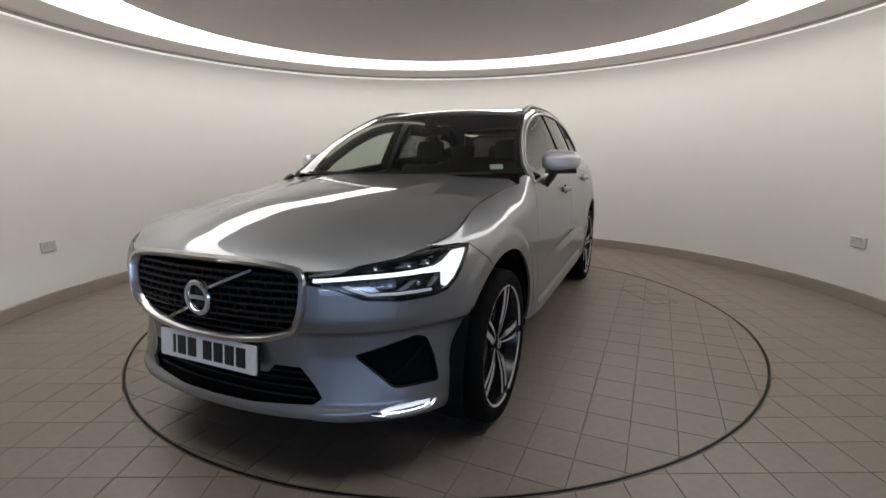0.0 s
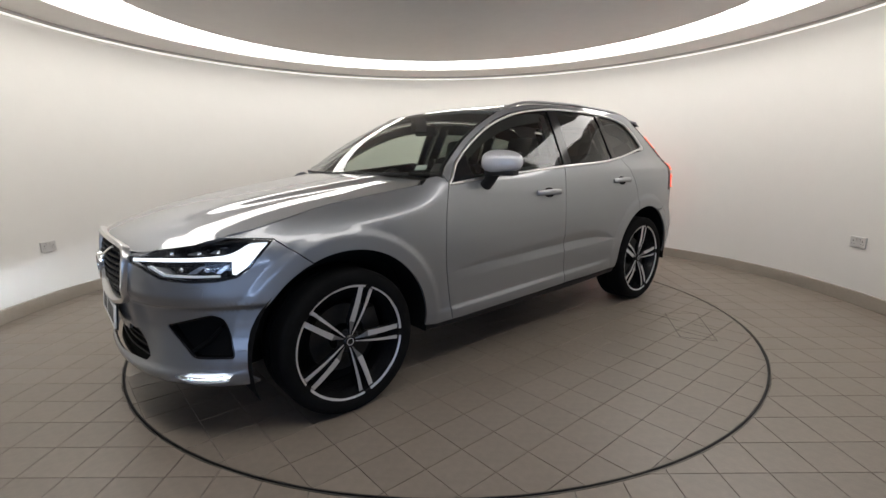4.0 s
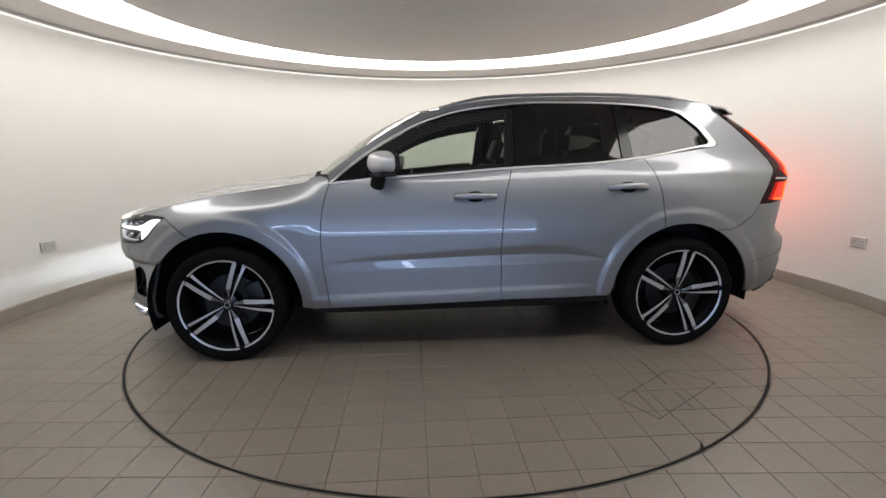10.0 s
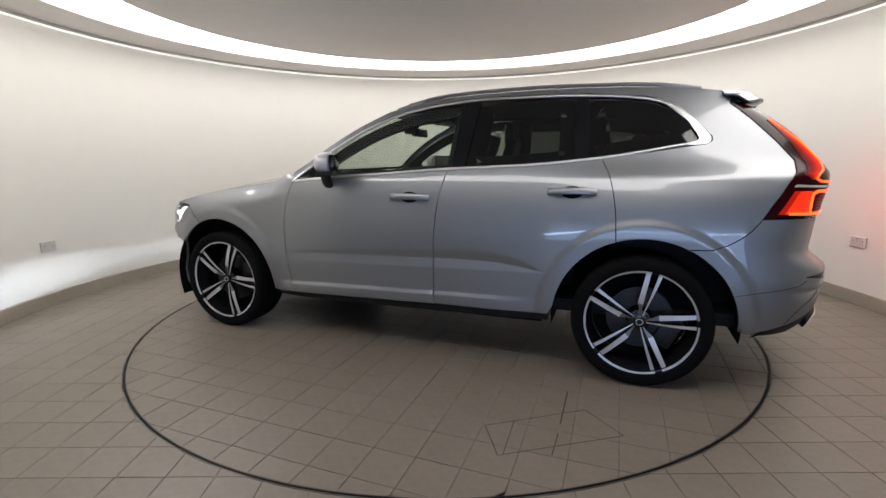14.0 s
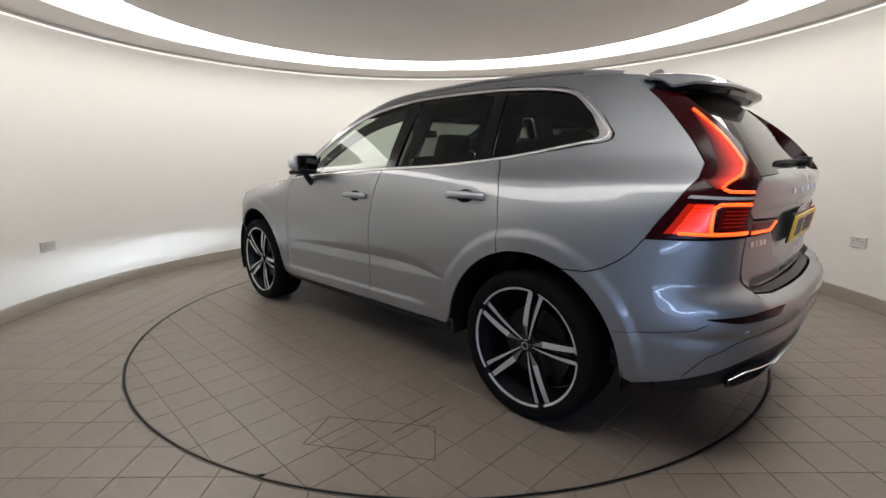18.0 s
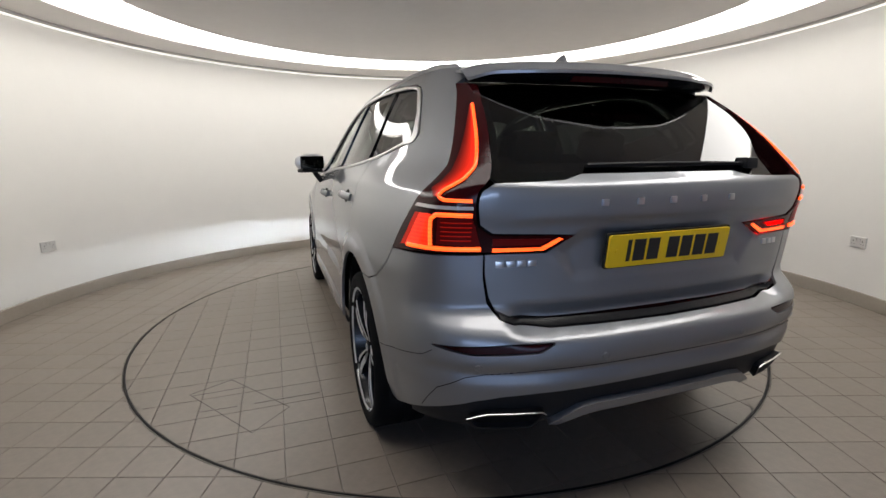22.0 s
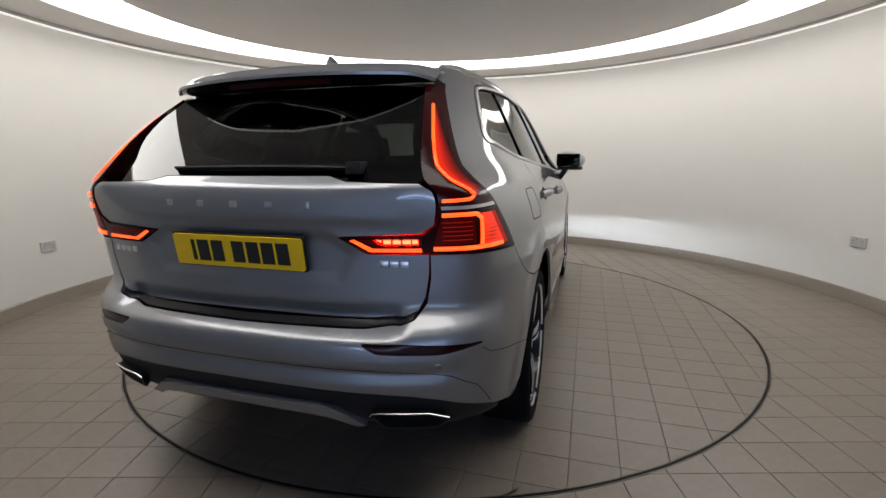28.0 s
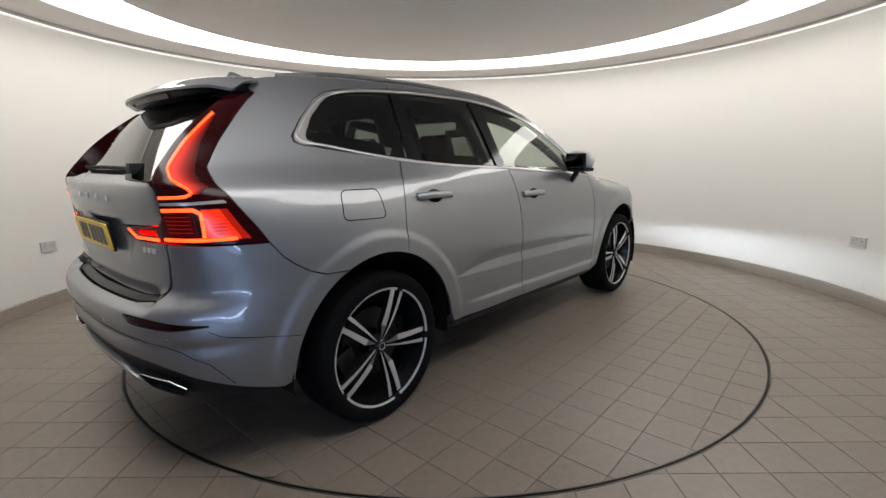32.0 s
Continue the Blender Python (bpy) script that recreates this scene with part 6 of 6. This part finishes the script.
# mirrors
for s in (1, -1):
    bm = bmesh.new()
    n, m = 24, 16
    rings = []
    for j in range(m + 1):
        v = -math.pi / 2 + math.pi * j / m
        rings.append([])
        for i in range(n):
            u = 2 * math.pi * i / n
            sg = lambda q, p: math.copysign(abs(q) ** p, q)
            x, y, z = sg(math.cos(v), 0.8) * sg(math.cos(u), 0.8), sg(math.cos(v), 0.8) * sg(math.sin(u), 0.72), sg(math.sin(v), 0.8)
            x = x * (0.085 if x > 0 else 0.045) * (1 - 0.25 * y)
            rings[-1].append(bm.verts.new((x, y * 0.122, z * 0.068 * (1 - 0.12 * y))))
    for a, b in zip(rings, rings[1:]):
        for i in range(n):
            bm.faces.new((a[i], a[(i + 1) % n], b[(i + 1) % n], b[i]))
    bmesh.ops.remove_doubles(bm, verts=bm.verts, dist=1e-5)
    place = Matrix.Translation((0.435, 0.975, 1.214)) @ Matrix.Rotation(radians(22), 4, "Z")
    bmesh.ops.transform(bm, matrix=place, verts=bm.verts)
    if s < 0:
        bmesh.ops.scale(bm, vec=(1, -1, 1), verts=bm.verts)
    mir = part("door_mirror", bm, MIRROR_CAP, car, "satin silver door mirror on a black foot", 60)
    for nm, lo, hi, mt, lb in (("mirror_glass", (-0.052, -0.090, -0.044), (-0.048, 0.092, 0.046), DIM_MIRROR, "dark dimmed mirror glass"), ("mirror_frame", (-0.0495, -0.097, -0.050), (-0.030, 0.100, 0.052), GLOSS_BLACK, "black frame round the mirror glass"), ("mirror_base", (-0.038, -0.094, -0.078), (0.060, 0.086, -0.050), BLACK_PLASTIC, "black lower shell")):
        bm = bmesh.new()
        block(bm, lo, hi, 0.0015 if nm == "mirror_glass" else 0.009, place)
        if s < 0:
            bmesh.ops.scale(bm, vec=(1, -1, 1), verts=bm.verts)
        part(nm, bm, mt, mir, lb)
    bm = bmesh.new()
    sweep(bm, [(0.50, s * 0.872, 1.055), (0.495, s * 0.895, 1.075), (0.485, s * 0.925, 1.115), (0.475, s * 0.945, 1.15)], oval(0.042, 0.020, 12), up=(0, s, 0.3))
    part("mirror_foot", bm, BLACK_PLASTIC, mir, "black mirror foot")

# wipers
bm = bmesh.new()
pts = []
for y in np.linspace(-0.42, 0.30, 14):
    z = 1.196 + 0.008 * math.cos(y * 3)
    A = np.array([[on_tail(y, z), z]])
    pts.append(tuple(skin(A[:, 0], A[:, 1])[0] + normals_of(skin, A)[0] * 0.011))
sweep(bm, pts, [(-0.006, -0.008), (0.006, -0.008), (0.003, 0.007), (-0.003, 0.007)], up=(-1, 0, 0.6))
rw = part("rear_wiper", bm, BLACK_PLASTIC, car, "black rear wiper lying across the glass")
bm = bmesh.new()
block(bm, (-0.03, -0.028, -0.02), (0.03, 0.028, 0.02), 0.008, Matrix.Translation(Vector(pts[0]) + Vector((0.008, 0, 0.002))))
part("wiper_hub", bm, BLACK_PLASTIC, rw)
for y0, y1 in ((-0.62, 0.02), (-0.05, 0.62)):
    bm = bmesh.new()
    sweep(bm, [tuple(shield(y / 0.8, 0.0)  + np.array([0.012, 0, 0.004])) for y in np.linspace(y0, y1, 12)], [(-0.008, -0.006), (0.008, -0.006), (0.005, 0.008), (-0.005, 0.008)])
    part("front_wiper", bm, BLACK_PLASTIC, car, "black windscreen wiper")

# ---- cabin ----
bm = bmesh.new()
block(bm, (-1.9, -0.78, 0.34), (0.90, 0.78, 0.42), 0.02)
block(bm, (-1.95, -0.62, 0.42), (-1.25, 0.62, 0.95), 0.04)
part("cabin_floor", bm, CABIN, car, "dark cabin floor and boot")
bm = bmesh.new()
block(bm, (0.35, -0.74, 0.70), (0.86, 0.74, 1.06), 0.06)
block(bm, (0.30, -0.16, 0.45), (0.55, 0.16, 0.95), 0.04)
part("dashboard", bm, CABIN, car, "dark dashboard")
V = [roof_skin(x, u) + np.array([0, 0, -0.035]) for x in np.linspace(0.10, -1.72, 16) for u in np.linspace(-0.94, 0.94, 9)]
mesh_object("headliner", V, grid_faces(16, 9), CABIN, car, "dark roof lining")


def seat(x, y, w, back, name):
    st = new(name)
    st.parent = car
    st.location = (x, y, 0.0)
    st["label"] = "black leather seat"
    bm = bmesh.new()
    block(bm, (-0.25, -w / 2, 0.45), (0.25, w / 2, 0.66), 0.05)
    part("seat_cushion", bm, LEATHER, st)
    bm = bmesh.new()
    block(bm, (-0.07, -w / 2, 0.0), (0.07, w / 2, 0.62 if w < 0.8 else 0.70), 0.055, Matrix.Translation((-0.24, 0, 0.60)) @ Matrix.Rotation(radians(-back), 4, "Y"))
    part("seat_back", bm, LEATHER, st)
    for hy in ([0.0] if w < 0.8 else [-0.42, 0.0, 0.42]):
        bm = bmesh.new()
        block(bm, (-0.045, hy - 0.125, 0.655), (0.045, hy + 0.125, 0.835), 0.04, Matrix.Translation((-0.24, 0, 0.60)) @ Matrix.Rotation(radians(-back), 4, "Y"))
        for py in (-0.05, 0.05):
            block(bm, (-0.008, hy + py - 0.008, 0.60), (0.008, hy + py + 0.008, 0.67), 0.0, Matrix.Translation((-0.24, 0, 0.60)) @ Matrix.Rotation(radians(-back), 4, "Y"))
        part("head_rest", bm, LEATHER, st, "black head rest")
    return st


seat(0.05, 0.37, 0.50, 20, "front_seat")
seat(0.05, -0.37, 0.50, 20, "front_seat")
seat(-0.82, 0.0, 1.28, 24, "rear_bench")
bm = bmesh.new()
n = 32
ring = [(0.0, 0.185 * math.cos(2 * math.pi * i / n), 0.185 * math.sin(2 * math.pi * i / n)) for i in range(n)]
sweep(bm, ring, oval(0.014, 0.014, 8), closed=True, up=(1, 0, 0))
block(bm, (-0.02, -0.07, -0.05), (0.03, 0.07, 0.05), 0.02)
block(bm, (-0.01, -0.17, -0.02), (0.01, 0.17, 0.015), 0.005)
bmesh.ops.transform(bm, matrix=Matrix.Translation((0.34, -0.37, 0.98)) @ Matrix.Rotation(radians(-22), 4, "Y"), verts=bm.verts)
part("steering_wheel", bm, CABIN, car, "dark steering wheel")
bm = bmesh.new()
block(bm, (0.20, -0.12, 1.405), (0.235, 0.12, 1.465), 0.012)
block(bm, (0.235, -0.03, 1.43), (0.34, 0.03, 1.53), 0.01)
part("interior_mirror", bm, CABIN, car, "dark interior mirror")


# ---- tiles, each a piece of its own ----
def tile_mesh(poly, depth=0.0045):
    """A tile from its outline: top with a worn chamfer, sides below."""
    n = len(poly)
    cx, cy = sum(p[0] for p in poly) / n, sum(p[1] for p in poly) / n

    def shr(p, k):
        d = math.hypot(p[0] - cx, p[1] - cy) or 1
        return cx + (p[0] - cx) * (1 - k / d), cy + (p[1] - cy) * (1 - k / d)

    v = [(*shr(p, 0.0016), -depth) for p in poly] + [(*shr(p, 0.0018), -0.0012) for p in poly] + [(*shr(p, 0.0034), 0.0) for p in poly]
    f = [tuple(range(2 * n, 3 * n))]
    for k in (0, n):
        for i in range(n):
            j = (i + 1) % n
            f.append((k + i, k + j, k + n + j, k + n + i))
    return v, f


def lay_tiles(owner, material, r0, r1, ox, oy, keep, count=300, pitch=0.2):
    """Square tiles on a grid, cut to the ring between r0 and r1; the nearest ones are pieces, the rest one mesh."""
    cells, shared = [], {}
    k = int(r1 / pitch) + 2
    for i in range(-k, k + 1):
        for j in range(-k, k + 1):
            x0, y0 = ox + i * pitch, oy + j * pitch
            c = [(x0, y0), (x0 + pitch, y0), (x0 + pitch, y0 + pitch), (x0, y0 + pitch)]
            R = [math.hypot(*p) for p in c]
            if max(R) <= r0 or min(R) >= r1:
                continue
            if min(R) >= r0 and max(R) <= r1:
                cells.append((x0 + pitch / 2, y0 + pitch / 2, None))
                continue
            pts = []
            for a, b in zip(c, c[1:] + c[:1]):
                for s in range(8):
                    p = (a[0] + (b[0] - a[0]) * s / 8, a[1] + (b[1] - a[1]) * s / 8)
                    r = math.hypot(*p) or 1e-6
                    q = min(max(r, r0), r1) / r
                    q = (p[0] * q, p[1] * q)
                    if not pts or math.dist(q, pts[-1]) > 0.004:
                        pts.append(q)
            if len(pts) > 2 and math.dist(pts[0], pts[-1]) < 0.004:
                pts.pop()
            area = abs(sum(p[0] * q[1] - p[1] * q[0] for p, q in zip(pts, pts[1:] + pts[:1]))) / 2
            if len(pts) > 2 and area > 0.00012:
                cells.append((x0 + pitch / 2, y0 + pitch / 2, pts))
    cells.sort(key=keep)
    hp = pitch / 2
    full = None
    V, F = [], []
    for n, (cx, cy, pts) in enumerate(cells):
        local = [(-hp, -hp), (hp, -hp), (hp, hp), (-hp, hp)] if pts is None else [(p[0] - cx, p[1] - cy) for p in pts]
        v, f = tile_mesh(local)
        if n < count:
            if pts is None and full is not None:
                ob = new("tile", full)
            else:
                me = bpy.data.meshes.new("tile")
                me.from_pydata(v, [], f)
                me.materials.append(material)
                ob = new("tile", me)
                if pts is None:
                    full = me
            ob.location, ob.parent = (cx, cy, 0), owner
        else:
            b = len(V)
            V += [(p[0] + cx, p[1] + cy, p[2]) for p in v]
            F += [tuple(b + q for q in g) for g in f]
    if V:
        tagged(mesh_object("tiles_rest", V, F, material, owner, smooth=False), kind="stuff")


lay_tiles(floor, TILE, RT + 0.0082, RW - 0.016, 0.08, 0.085, lambda c: math.hypot(c[0], c[1] + 3.7))
lay_tiles(turntable, TTILE, 0.0, RT - 0.0105, 0.02, 0.12, lambda c: -math.hypot(c[0], c[1]))

# dark cut joints of a small patched area on the turntable
for (xa, ya), (xb, yb), wd in (((-0.79, 1.59), (-0.90, 1.79), 0.005), ((-0.79, 1.59), (-1.22, 1.29), 0.004), ((-0.90, 1.79), (-1.40, 1.46), 0.004), ((-1.22, 1.29), (-1.40, 1.46), 0.004),
                               ((-0.91, 1.50), (-0.92, 1.78), 0.004), ((-1.12, 1.13), (-1.12, 1.46), 0.007), ((-1.12, 1.54), (-1.115, 1.71), 0.005)):
    d = Vector((xb - xa, yb - ya, 0))
    bm = bmesh.new()
    block(bm, (0, -wd / 2, -0.001), (d.length, wd / 2, 0.0006), 0.0, Matrix.Translation((xa, ya, 0)) @ Matrix.Rotation(math.atan2(d.y, d.x), 4, "Z"))
    part("cut_joint", bm, GROUT, turntable, "dark cut joint in the tiles")


# ---- the turntable turns, and the car on it ----
DRIFT = [(0, 0.03), (6, -0.18), (9, 0.06), (13, 0.23), (19, 0.23), (23, -0.24), (24.5, -0.18), (28, -0.12), (30, 0.11), (32, 0.29)]


def heading(t):
    return -114.52 - 6.157 * t + float(np.interp(t, [d[0] for d in DRIFT], [d[1] for d in DRIFT]))


def motions():
    rows_table, rows_car = [], []
    for k in range(33):
        h = heading(k)
        c, s = math.cos(radians(h)), math.sin(radians(h))
        rows_table.append((float(k), pose(0, 0, 0, 0, 0, h)))
        rows_car.append((float(k), pose(c * CAR_X - s * CAR_Y, s * CAR_X + c * CAR_Y, 0, 0, 0, h)))
    walk(turntable, rows_table)
    walk(car, rows_car)


motions()
